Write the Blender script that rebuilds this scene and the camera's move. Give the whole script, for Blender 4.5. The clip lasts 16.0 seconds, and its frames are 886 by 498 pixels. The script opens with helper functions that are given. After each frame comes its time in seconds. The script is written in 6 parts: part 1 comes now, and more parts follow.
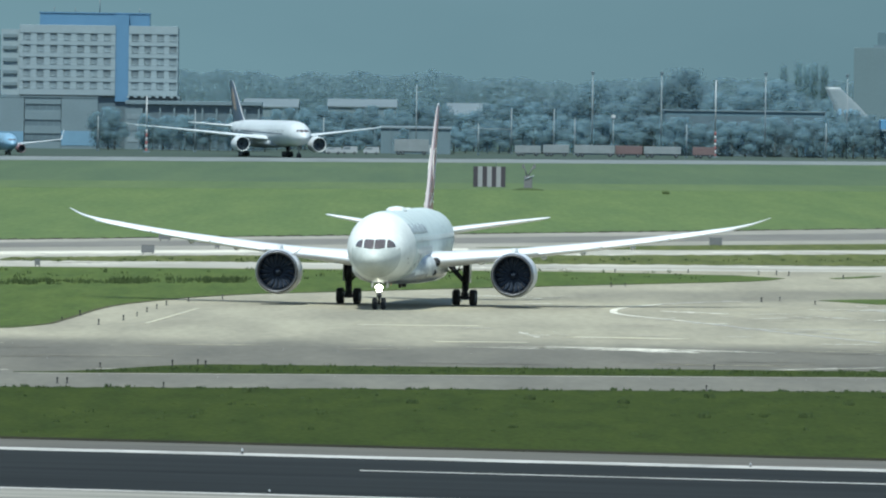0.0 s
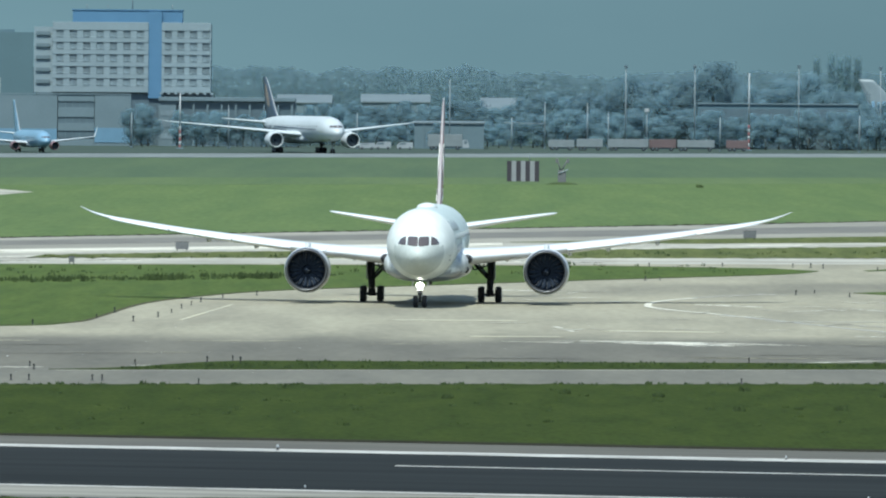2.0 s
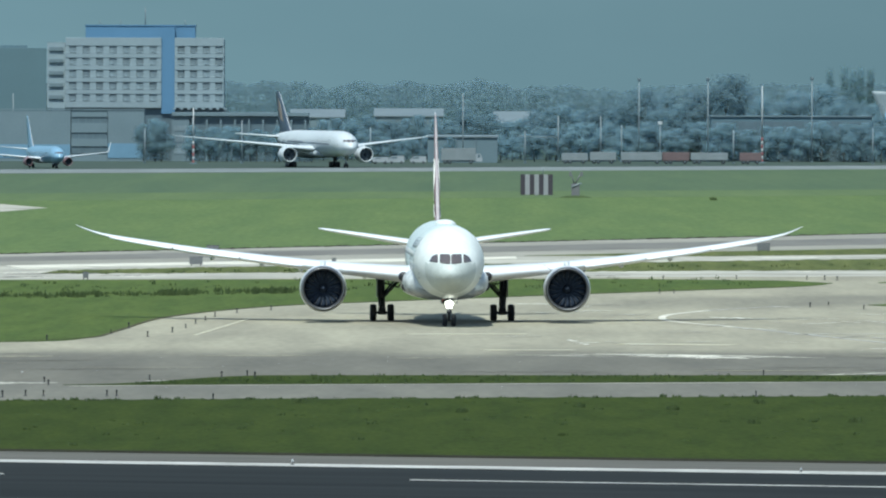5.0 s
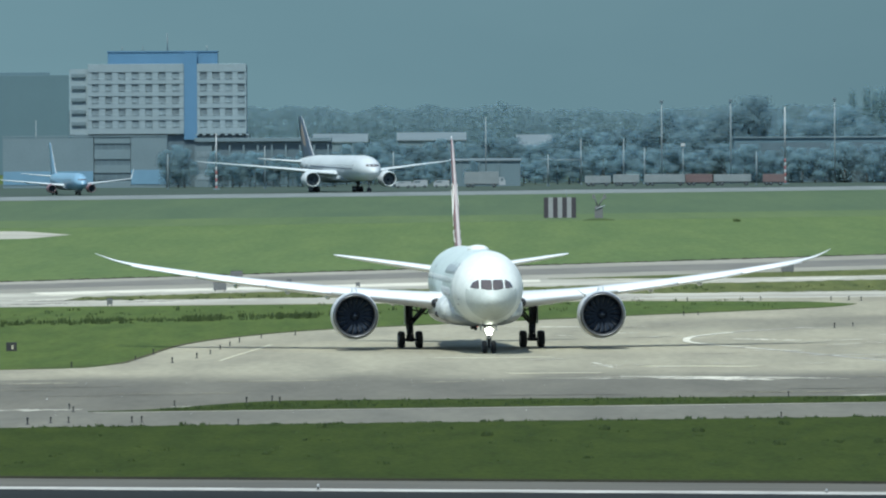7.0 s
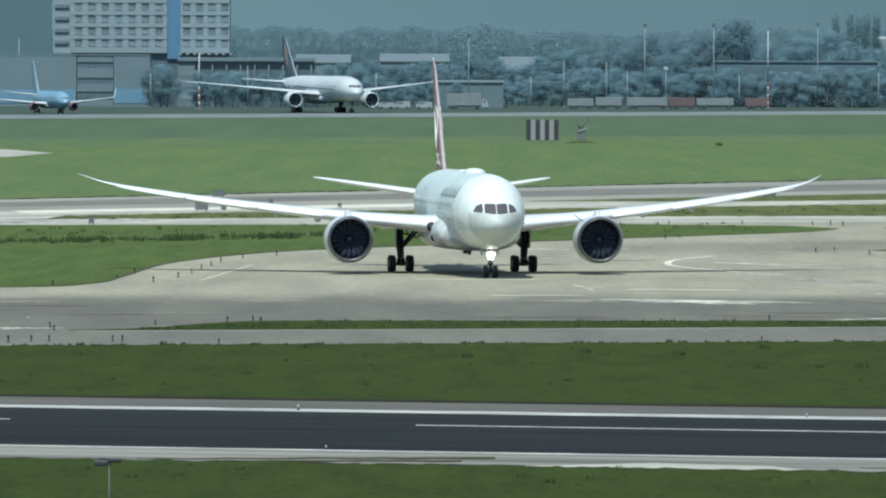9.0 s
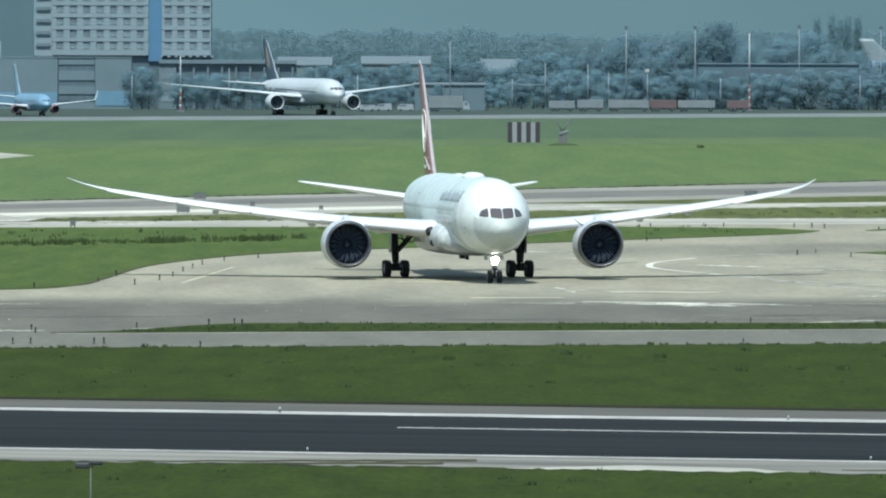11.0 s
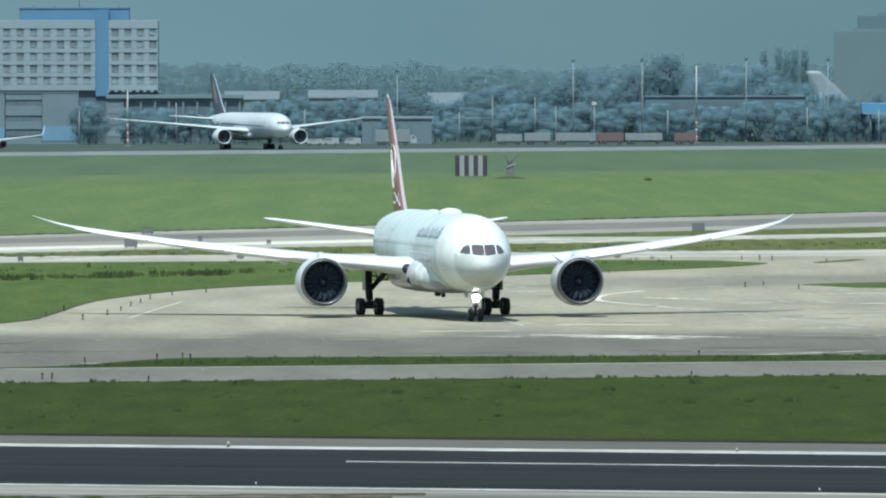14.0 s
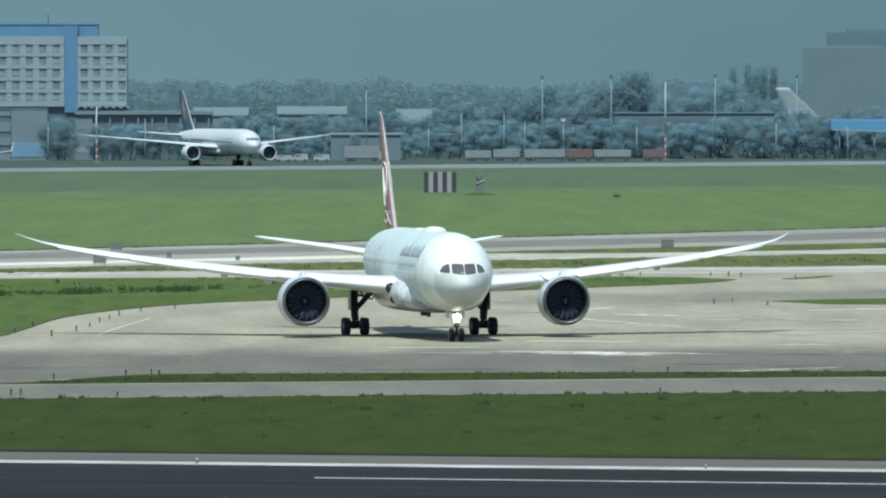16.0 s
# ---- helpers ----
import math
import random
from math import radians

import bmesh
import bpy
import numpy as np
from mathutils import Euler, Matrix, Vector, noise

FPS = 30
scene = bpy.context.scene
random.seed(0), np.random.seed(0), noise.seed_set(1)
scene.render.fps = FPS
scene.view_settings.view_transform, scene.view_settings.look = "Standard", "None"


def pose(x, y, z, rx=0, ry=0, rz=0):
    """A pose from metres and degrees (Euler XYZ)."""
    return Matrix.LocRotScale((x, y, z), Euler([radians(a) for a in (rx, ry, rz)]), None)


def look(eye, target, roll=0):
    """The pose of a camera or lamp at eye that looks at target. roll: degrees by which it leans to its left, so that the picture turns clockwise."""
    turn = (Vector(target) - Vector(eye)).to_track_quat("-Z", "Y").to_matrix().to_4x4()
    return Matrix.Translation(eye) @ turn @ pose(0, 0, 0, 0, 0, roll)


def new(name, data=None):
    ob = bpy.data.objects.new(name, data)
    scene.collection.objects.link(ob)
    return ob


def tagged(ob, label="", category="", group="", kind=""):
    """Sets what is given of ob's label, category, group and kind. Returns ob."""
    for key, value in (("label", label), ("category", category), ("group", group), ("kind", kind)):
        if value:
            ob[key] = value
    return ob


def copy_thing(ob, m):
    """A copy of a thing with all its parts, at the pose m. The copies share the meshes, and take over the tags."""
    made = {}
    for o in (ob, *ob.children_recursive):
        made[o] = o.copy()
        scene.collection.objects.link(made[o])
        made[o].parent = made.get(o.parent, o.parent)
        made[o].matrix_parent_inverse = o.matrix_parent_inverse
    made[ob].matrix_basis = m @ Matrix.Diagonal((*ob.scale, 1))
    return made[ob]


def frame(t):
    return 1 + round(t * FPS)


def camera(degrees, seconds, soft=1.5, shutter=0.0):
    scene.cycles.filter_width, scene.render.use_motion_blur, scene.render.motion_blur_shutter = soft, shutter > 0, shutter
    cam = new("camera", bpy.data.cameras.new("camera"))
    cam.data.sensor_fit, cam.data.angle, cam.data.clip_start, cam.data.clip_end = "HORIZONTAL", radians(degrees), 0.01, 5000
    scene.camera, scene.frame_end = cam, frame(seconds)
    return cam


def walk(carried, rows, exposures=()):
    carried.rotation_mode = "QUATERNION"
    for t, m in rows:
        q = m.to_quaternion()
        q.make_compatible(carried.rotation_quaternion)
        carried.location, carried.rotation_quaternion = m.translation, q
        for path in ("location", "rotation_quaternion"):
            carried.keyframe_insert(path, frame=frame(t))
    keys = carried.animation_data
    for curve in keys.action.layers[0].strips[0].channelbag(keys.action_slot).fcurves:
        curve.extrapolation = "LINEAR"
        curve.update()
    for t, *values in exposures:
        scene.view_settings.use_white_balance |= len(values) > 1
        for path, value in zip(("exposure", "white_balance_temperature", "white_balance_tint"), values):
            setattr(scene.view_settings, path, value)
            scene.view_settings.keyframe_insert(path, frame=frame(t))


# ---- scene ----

# ---------------------------------------------------------------- camera
EYE = (0.0, 0.0, 19.0)
cam = camera(4.0546, 16.0, soft=2.1)
# seconds, elevation, turn to the left, roll (degrees)
CAM = [(0.0, -0.767, -0.2077, 0.802), (0.5, -0.7535, -0.1826, 0.621), (1.0, -0.7431, -0.1302, 0.475),
       (1.5, -0.7841, -0.0776, 0.409), (2.0, -0.7922, -0.0515, 0.451), (2.5, -0.8084, -0.0398, 0.589),
       (3.0, -0.8567, -0.0131, 0.714), (3.5, -0.8821, 0.0, 0.553), (4.0, -0.8216, 0.0394, 0.514),
       (4.2, -0.7948, 0.0537, 0.4), (6.3, -0.6409, 0.0375, 0.0), (6.5, -0.624, 0.0778, -0.1),
       (7.0, -0.6199, 0.121, -0.3), (7.5, -0.7117, 0.1196, -0.21), (8.0, -0.8249, 0.1026, -0.197),
       (8.5, -0.942, 0.0693, 0.002), (9.0, -0.9794, 0.038, 0.173), (9.2, -0.9428, 0.0261, 0.15),
       (11.3, -0.982, -0.0632, 0.153), (11.5, -0.9893, -0.0819, 0.108), (12.0, -0.9879, -0.105, 0.102),
       (12.5, -0.971, -0.1746, 0.161), (13.0, -0.9357, -0.1967, 0.102), (13.5, -0.8916, -0.22, 0.022),
       (14.0, -0.8141, -0.2859, -0.071), (14.5, -0.7776, -0.352, -0.163), (15.0, -0.7409, -0.3892, -0.006),
       (15.5, -0.7307, -0.408, 0.069), (16.0, -0.7393, -0.4283, -0.036)]


def aim(elevation, turn, roll):
    e, a = radians(elevation), radians(turn)
    way = Vector((-math.sin(a) * math.cos(e), math.cos(a) * math.cos(e), math.sin(e)))
    return look(EYE, Vector(EYE) + 100 * way, roll)


walk(cam, [(t, aim(e, a, r)) for t, e, a, r in CAM],
     exposures=[(0.0, 0.22, 6000, 0), (6.5, 0.15, 6000, 0), (8.1, 0.05, 6000, 0), (9.2, 0.06, 6000, 0), (12.0, 0.25, 6000, 0), (14.2, 0.23, 6000, 0), (15.0, 0.13, 6000, 0), (16.0, 0.13, 6000, 0)])

# ---------------------------------------------------------------- light
SUN_EL, SUN_AZ = 60.5, -14.0        # height; degrees to the left of straight behind the camera
world = bpy.data.worlds.new("sky")
scene.world = world
world.use_nodes = True
wn, wl = world.node_tree.nodes, world.node_tree.links
sky = wn.new("ShaderNodeTexSky")
sky.sky_type = "NISHITA"
sky.sun_disc = False
sky.sun_elevation = radians(SUN_EL)
sky.sun_rotation = radians(180 - SUN_AZ)
sky.air_density, sky.dust_density, sky.ozone_density = 1.0, 0.8, 2.0
wl.new(sky.outputs[0], wn["Background"].inputs[0])
wn["Background"].inputs[1].default_value = 0.125
sun = new("sun", bpy.data.lights.new("sun", "SUN"))
sun.data.energy, sun.data.angle, sun.data.color = 4.6, radians(0.6), (1.0, 0.96, 0.9)
a, e = radians(SUN_AZ), radians(SUN_EL)
sun.matrix_basis = look((0, 0, 0), (-math.sin(a) * math.cos(e), math.cos(a) * math.cos(e), -math.sin(e)))

# ---------------------------------------------------------------- materials


def mat(name, col, col2=None, rough=0.6, metal=0.0, scale=1.0, fine=12.0, stretch=(1, 1, 1), var=0.2, bump=0.0,
        world_space=False, each=0.0, spec=0.5, coat=0.0, along=None):
    """Two scales of grain between two colours, with optional relief and a shift for each object."""
    m = bpy.data.materials.new(name)
    m.use_nodes = True
    n, l = m.node_tree.nodes, m.node_tree.links
    b = n["Principled BSDF"]
    b.inputs["Roughness"].default_value, b.inputs["Metallic"].default_value = rough, metal
    b.inputs["Specular IOR Level"].default_value = spec
    b.inputs["Coat Weight"].default_value = coat
    if world_space:
        src = n.new("ShaderNodeNewGeometry").outputs["Position"]
    else:
        src = n.new("ShaderNodeTexCoord").outputs["Object"]
    mp = n.new("ShaderNodeMapping")
    mp.inputs["Scale"].default_value = stretch
    if along is not None:                 # grain that runs along a direction of the plan
        mp.vector_type = "TEXTURE"
        mp.inputs["Rotation"].default_value = (0, 0, along)
        mp.inputs["Scale"].default_value = [1 / q for q in stretch]
    l.new(src, mp.inputs[0])
    n1, n2 = n.new("ShaderNodeTexNoise"), n.new("ShaderNodeTexNoise")
    n1.inputs["Scale"].default_value, n1.inputs["Detail"].default_value = scale, 5
    n2.inputs["Scale"].default_value, n2.inputs["Detail"].default_value = scale * fine, 4
    l.new(mp.outputs[0], n1.inputs[0])
    l.new(mp.outputs[0], n2.inputs[0])
    ramp = n.new("ShaderNodeMapRange")
    ramp.inputs[1].default_value, ramp.inputs[2].default_value = 0.3, 0.7
    l.new(n1.outputs[0], ramp.inputs[0])
    mix = n.new("ShaderNodeMix")
    mix.data_type = "RGBA"
    c2 = col2 or [c * (1 - var) for c in col]
    mix.inputs[6].default_value, mix.inputs[7].default_value = (*c2, 1), (*col, 1)
    l.new(ramp.outputs[0], mix.inputs[0])
    gain = n.new("ShaderNodeMapRange")
    gain.inputs[3].default_value, gain.inputs[4].default_value = 1 - var, 1 + var
    l.new(n2.outputs[0], gain.inputs[0])
    mul = n.new("ShaderNodeMix")
    mul.data_type, mul.blend_type = "RGBA", "MULTIPLY"
    mul.inputs[0].default_value = 1
    l.new(mix.outputs[2], mul.inputs[6])
    l.new(gain.outputs[0], mul.inputs[7])
    out = mul.outputs[2]
    if each:
        info = n.new("ShaderNodeObjectInfo")
        hsv = n.new("ShaderNodeHueSaturation")
        sh = n.new("ShaderNodeMapRange")
        sh.inputs[3].default_value, sh.inputs[4].default_value = 1 - each, 1 + each
        l.new(info.outputs["Random"], sh.inputs[0])
        l.new(sh.outputs[0], hsv.inputs["Value"])
        l.new(out, hsv.inputs["Color"])
        out = hsv.outputs[0]
    l.new(out, b.inputs["Base Color"])
    if bump:
        bp = n.new("ShaderNodeBump")
        bp.inputs["Strength"].default_value, bp.inputs["Distance"].default_value = bump, 0.05
        l.new(n2.outputs[0], bp.inputs["Height"])
        l.new(bp.outputs[0], b.inputs["Normal"])
    return m


def glow(name, col, strength):
    m = bpy.data.materials.new(name)
    m.use_nodes = True
    b = m.node_tree.nodes["Principled BSDF"]
    b.inputs["Base Color"].default_value = (*col, 1)
    b.inputs["Emission Color"].default_value = (*col, 1)
    b.inputs["Emission Strength"].default_value = strength
    return m


M_GRASS = mat("grass", (0.081, 0.111, 0.027), (0.054, 0.082, 0.020), 0.9, scale=0.35, fine=5, stretch=(1, 0.08, 1), var=0.34, world_space=True, spec=0.1)
M_GRASS_DRY = mat("dry olive grass", (0.116, 0.128, 0.042), (0.062, 0.078, 0.024), 0.9, scale=0.4, fine=5, stretch=(1, 0.06, 1), var=0.4, world_space=True, spec=0.1)
M_GRASS_NEAR = mat("verge grass", (0.0405, 0.0560, 0.0112), (0.0265, 0.0398, 0.0082), 0.95, scale=0.45, fine=6, stretch=(1, 0.13, 1), var=0.45, world_space=True, spec=0.05)
# The field, far, border and yard greens are blued to hold distance haze.
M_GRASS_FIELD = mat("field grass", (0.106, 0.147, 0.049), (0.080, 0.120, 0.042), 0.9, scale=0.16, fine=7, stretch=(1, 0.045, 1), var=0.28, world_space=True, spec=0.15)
M_GRASS_FAR = mat("haze-blued far grass", (0.080, 0.114, 0.056), (0.062, 0.095, 0.050), 0.9, scale=0.10, fine=7, stretch=(1, 0.035, 1), var=0.16, world_space=True, spec=0.2)
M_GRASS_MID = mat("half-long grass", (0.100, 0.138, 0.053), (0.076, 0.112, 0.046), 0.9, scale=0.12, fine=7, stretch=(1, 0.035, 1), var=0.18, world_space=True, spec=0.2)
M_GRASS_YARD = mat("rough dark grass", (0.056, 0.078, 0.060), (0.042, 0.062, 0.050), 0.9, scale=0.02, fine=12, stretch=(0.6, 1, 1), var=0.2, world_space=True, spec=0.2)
M_APRON = mat("apron concrete", (0.325, 0.303, 0.218), (0.225, 0.210, 0.154), 0.88, scale=0.16, fine=9, stretch=(1, 0.12, 1), var=0.24, world_space=True, spec=0.3)
M_TAXI = mat("taxiway asphalt", (0.158, 0.151, 0.118), (0.115, 0.110, 0.088), 0.9, scale=0.2, fine=7, stretch=(1.0, 0.1, 1), var=0.22, world_space=True, spec=0.3)
M_DARK = mat("worn taxiway asphalt", (0.180, 0.172, 0.145), (0.125, 0.120, 0.102), 0.8, scale=0.05, fine=9, stretch=(1.2, 0.3, 1), var=0.18, world_space=True, spec=0.3)
M_PALE = mat("pale concrete", (0.46, 0.44, 0.36), (0.25, 0.24, 0.20), 0.8, scale=0.07, fine=8, var=0.18, world_space=True, spec=0.3)
M_BLEACH = mat("bleached concrete", (0.70, 0.67, 0.56), (0.44, 0.42, 0.34), 0.8, scale=0.2, fine=6, var=0.2, world_space=True, spec=0.3)
M_RUNWAY = mat("runway asphalt", (0.0285, 0.0315, 0.0308), (0.0150, 0.0170, 0.0168), 0.95, scale=0.2, fine=5, stretch=(0.05, 0.9, 1), var=0.38, world_space=True, spec=0.06, along=math.atan(-0.385))
M_SHOULDER = mat("shoulder concrete", (0.132, 0.126, 0.104), (0.082, 0.079, 0.068), 0.9, scale=0.3, fine=5, stretch=(0.12, 1.0, 1), var=0.35, world_space=True, spec=0.15, along=math.atan(-0.385))
M_SHOULDER_PALE = mat("pale shoulder concrete", (0.265, 0.255, 0.215), (0.078, 0.076, 0.067), 0.9, scale=0.25, fine=5, stretch=(0.12, 0.9, 1), var=0.4, world_space=True, spec=0.15, along=math.atan(-0.385))
M_LINE = mat("worn white paint", (0.52, 0.51, 0.47), (0.26, 0.255, 0.23), 0.8, scale=0.5, fine=6, stretch=(0.5, 1.0, 1), var=0.3, world_space=True, spec=0.2)
M_YELLOW = mat("faded yellow paint", (0.55, 0.51, 0.34), (0.34, 0.32, 0.25), 0.7, scale=0.3, fine=6, var=0.2, world_space=True)
M_FARTAXI = mat("pale worn asphalt", (0.30, 0.288, 0.238), (0.215, 0.207, 0.172), 0.88, scale=0.05, fine=8, stretch=(0.8, 0.3, 1), var=0.15, world_space=True, spec=0.2)
M_SOIL = mat("bare soil", (0.034, 0.033, 0.020), (0.022, 0.022, 0.013), 0.95, scale=0.3, fine=8, stretch=(1, 0.4, 1), var=0.3, world_space=True, spec=0.05)
M_DRYSOIL = mat("dry soil", (0.105, 0.098, 0.060), (0.055, 0.056, 0.032), 0.95, scale=0.4, fine=6, var=0.35, world_space=True, spec=0.05)
M_WEED = mat("weeds", (0.062, 0.088, 0.030), (0.038, 0.057, 0.021), 0.9, scale=0.6, var=0.3, world_space=True, spec=0.2)
# Distance haze is put into both leaf colours as pale blue-grey.
M_LEAF_HAZE = mat("foliage", (0.265, 0.386, 0.426), (0.240, 0.357, 0.397), 0.9, scale=0.12, fine=9, var=0.06, world_space=True, spec=0.05, each=0.12)
M_LEAF_FAR_HAZE = mat("far foliage", (0.222, 0.322, 0.366), (0.204, 0.300, 0.342), 0.9, scale=0.04, fine=9, var=0.05, world_space=True, spec=0.05)
for m in (M_LEAF_HAZE, M_LEAF_FAR_HAZE):
    n, l = m.node_tree.nodes, m.node_tree.links
    tr, mx = n.new("ShaderNodeBsdfTranslucent"), n.new("ShaderNodeMixShader")
    mx.inputs[0].default_value = 0.55
    b = n["Principled BSDF"]
    l.new(b.inputs["Base Color"].links[0].from_socket, tr.inputs[0])
    l.new(b.outputs[0], mx.inputs[1])
    l.new(tr.outputs[0], mx.inputs[2])
    thin, gap = n.new("ShaderNodeMixShader"), n.new("ShaderNodeBsdfTransparent")      # partly clear leaves, which soften the shade inside the crowns
    thin.inputs[0].default_value = 0.55
    l.new(mx.outputs[0], thin.inputs[1])
    l.new(gap.outputs[0], thin.inputs[2])
    l.new(thin.outputs[0], n["Material Output"].inputs[0])


def wear_lanes(m, lanes, col):
    """Lanes of dark wear along the ground with soft ragged borders: where each begins and fades, its slope, width of the fade, strength."""
    n, l = m.node_tree.nodes, m.node_tree.links
    b = n["Principled BSDF"]
    src = b.inputs["Base Color"].links[0].from_socket
    geo, sep = n.new("ShaderNodeNewGeometry"), n.new("ShaderNodeSeparateXYZ")
    l.new(geo.outputs["Position"], sep.inputs[0])
    mp, nz = n.new("ShaderNodeMapping"), n.new("ShaderNodeTexNoise")
    mp.inputs["Scale"].default_value = (0.07, 0.012, 1)
    nz.inputs["Scale"].default_value, nz.inputs["Detail"].default_value = 1.0, 6
    l.new(geo.outputs["Position"], mp.inputs[0])
    l.new(mp.outputs[0], nz.inputs[0])

    def calc(op, a, bb):
        q = n.new("ShaderNodeMath")
        q.operation = op
        for i, w in enumerate((a, bb)):
            if isinstance(w, (int, float)):
                q.inputs[i].default_value = w
            else:
                l.new(w, q.inputs[i])
        return q.outputs[0]

    def ramp(v, a, bb):
        q = n.new("ShaderNodeMapRange")
        q.interpolation_type = "SMOOTHSTEP"
        q.inputs[1].default_value, q.inputs[2].default_value = a, bb
        l.new(v, q.inputs[0])
        return q.outputs[0]

    for lo, hi, slope, fade, rag, strength, x0, x1 in lanes:
        y = calc("SUBTRACT", sep.outputs[1], calc("MULTIPLY", sep.outputs[0], slope))
        y = calc("ADD", y, calc("MULTIPLY", calc("SUBTRACT", nz.outputs[0], 0.5), rag))
        amount = calc("SUBTRACT", ramp(y, lo - fade, lo + fade), ramp(y, hi - fade, hi + fade))
        amount = calc("MULTIPLY", amount, ramp(sep.outputs[0], x0, x1))
        amount = calc("MULTIPLY", amount, strength)
        mx = n.new("ShaderNodeMix")
        mx.data_type = "RGBA"
        l.new(amount, mx.inputs[0])
        l.new(src, mx.inputs[6])
        mx.blend_type = "MULTIPLY"
        mx.inputs[7].default_value = (*col, 1)
        src = mx.outputs[2]
    l.new(src, b.inputs["Base Color"])


M_APRON_WORN = M_APRON.copy()
M_APRON_WORN.name = "worn apron concrete"
wear_lanes(M_APRON_WORN, [(700, 905, 0.12, 22, 60, 0.92, -900, -800), (1072, 1128, 0.9, 16, 30, 0.6, 2, 40)], (0.42, 0.425, 0.46))
M_BARK = mat("bark", (0.12, 0.10, 0.08), rough=0.9, scale=2, var=0.3)
M_WHITE = mat("white aircraft paint", (0.74, 0.765, 0.725), (0.62, 0.65, 0.61), 0.45, scale=0.4, fine=8, var=0.12, coat=0.0)
# A darker copy of the white, with shade and dirt in its colour.
M_NOSE_SHADE = mat("shaded dirty nose paint", (0.52, 0.555, 0.522), (0.43, 0.465, 0.436), 0.55, scale=0.7, fine=7, var=0.15)
M_PETAL = mat("white fairing paint with grey petals", (0.74, 0.76, 0.72), (0.27, 0.30, 0.30), 0.4, scale=0.75, fine=4, stretch=(1, 0.6, 1.2), var=0.2)
# The sky's reflection on the glossy white is put in as green-grey.
M_AFT_REFLECT = mat("body paint with sky reflection tint", (0.585, 0.655, 0.62), (0.46, 0.53, 0.505), 0.42, scale=0.5, fine=8, var=0.16)
M_WINGTOP = mat("wing paint", (0.80, 0.81, 0.80), (0.74, 0.75, 0.75), 0.35, scale=0.3, fine=10, var=0.05, coat=0.5)
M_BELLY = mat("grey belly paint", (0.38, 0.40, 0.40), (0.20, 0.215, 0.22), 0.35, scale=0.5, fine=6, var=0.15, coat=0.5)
M_METAL = mat("bare lip metal", (0.17, 0.175, 0.18), rough=0.42, metal=0.85, scale=2, var=0.1)
M_NACELLE = mat("nacelle paint", (0.62, 0.635, 0.63), (0.50, 0.515, 0.515), 0.35, scale=0.6, fine=8, var=0.06, coat=0.2)
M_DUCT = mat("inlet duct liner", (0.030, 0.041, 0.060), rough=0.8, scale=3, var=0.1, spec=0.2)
# Paled to grey-blue, as haze lightens the far engines' dark inlets.
M_HAZEDUCT = mat("haze-grey inlet duct", (0.075, 0.098, 0.115), rough=0.7, scale=3, var=0.1, spec=0.2)
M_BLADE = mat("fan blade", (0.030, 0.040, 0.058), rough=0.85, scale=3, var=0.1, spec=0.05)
M_EDGE = mat("blade edge metal", (0.115, 0.125, 0.135), rough=0.4, scale=3, var=0.1, spec=0.3)
M_PERIM = mat("bluish grey concrete", (0.182, 0.205, 0.200), (0.148, 0.168, 0.165), 0.85, scale=0.10, fine=8, stretch=(1, 0.1, 1), var=0.14, world_space=True, spec=0.2)
M_STEEL = mat("gear steel", (0.20, 0.21, 0.22), rough=0.45, metal=0.4, scale=4, var=0.2)
M_DARKSTEEL = mat("dark gear steel", (0.05, 0.052, 0.056), rough=0.5, metal=0.2, scale=4, var=0.2)
M_TYRE = mat("tyre rubber", (0.020, 0.020, 0.021), rough=0.85, scale=6, var=0.2)
M_GLASS = mat("cockpit glass", (0.105, 0.090, 0.088), rough=0.15, scale=1, var=0.1, coat=0.6)
M_RED = mat("red tail paint", (0.25, 0.022, 0.032), (0.20, 0.018, 0.028), 0.3, scale=0.4, var=0.05, coat=0.3)
M_CABIN = mat("cabin window glass", (0.36, 0.39, 0.39), rough=0.3, scale=1, var=0.1)
M_FINEDGE = mat("worn pinkish leading edge", (0.40, 0.365, 0.36), (0.29, 0.255, 0.25), 0.5, scale=0.6, var=0.12)
M_TITLE = mat("grey lettering", (0.30, 0.34, 0.36), rough=0.4, scale=1, var=0.12)
M_FAINT = mat("pale grey flower pattern", (0.40, 0.44, 0.45), rough=0.3, scale=1, var=0.08)
M_LAMP = glow("landing light", (1.0, 0.97, 0.85), 9.0)
M_BEACON = glow("red beacon", (0.8, 0.08, 0.04), 0.5)
M_FITTING = mat("white enamel", (0.80, 0.80, 0.78), rough=0.35, scale=4, var=0.05, coat=0.5)
M_BLACK = mat("black plastic", (0.02, 0.02, 0.022), rough=0.6, scale=5, var=0.2)
M_GREYBOX = mat("grey sign back", (0.13, 0.135, 0.135), rough=0.6, scale=3, var=0.15)

# ---------------------------------------------------------------- mesh helpers


def finish(name, bm, material, smooth=True, parent=None, label=""):
    me = bpy.data.meshes.new(name)
    bmesh.ops.recalc_face_normals(bm, faces=bm.faces[:])
    for f in bm.faces:
        f.smooth = smooth
    bm.to_mesh(me)
    bm.free()
    me.materials.append(material)
    ob = new(name, me)
    if parent is not None:
        ob.parent = parent
    if label:
        tagged(ob, label)
    return ob


def part(name, bm, material, parent, label="", smooth=True):
    return finish(name, bm, material, smooth, parent, label)


def thing(name, label, category, group="", at=None, kind=""):
    ob = new(name)
    if at is not None:
        ob.matrix_basis = at
    return tagged(ob, label, category, group, kind)


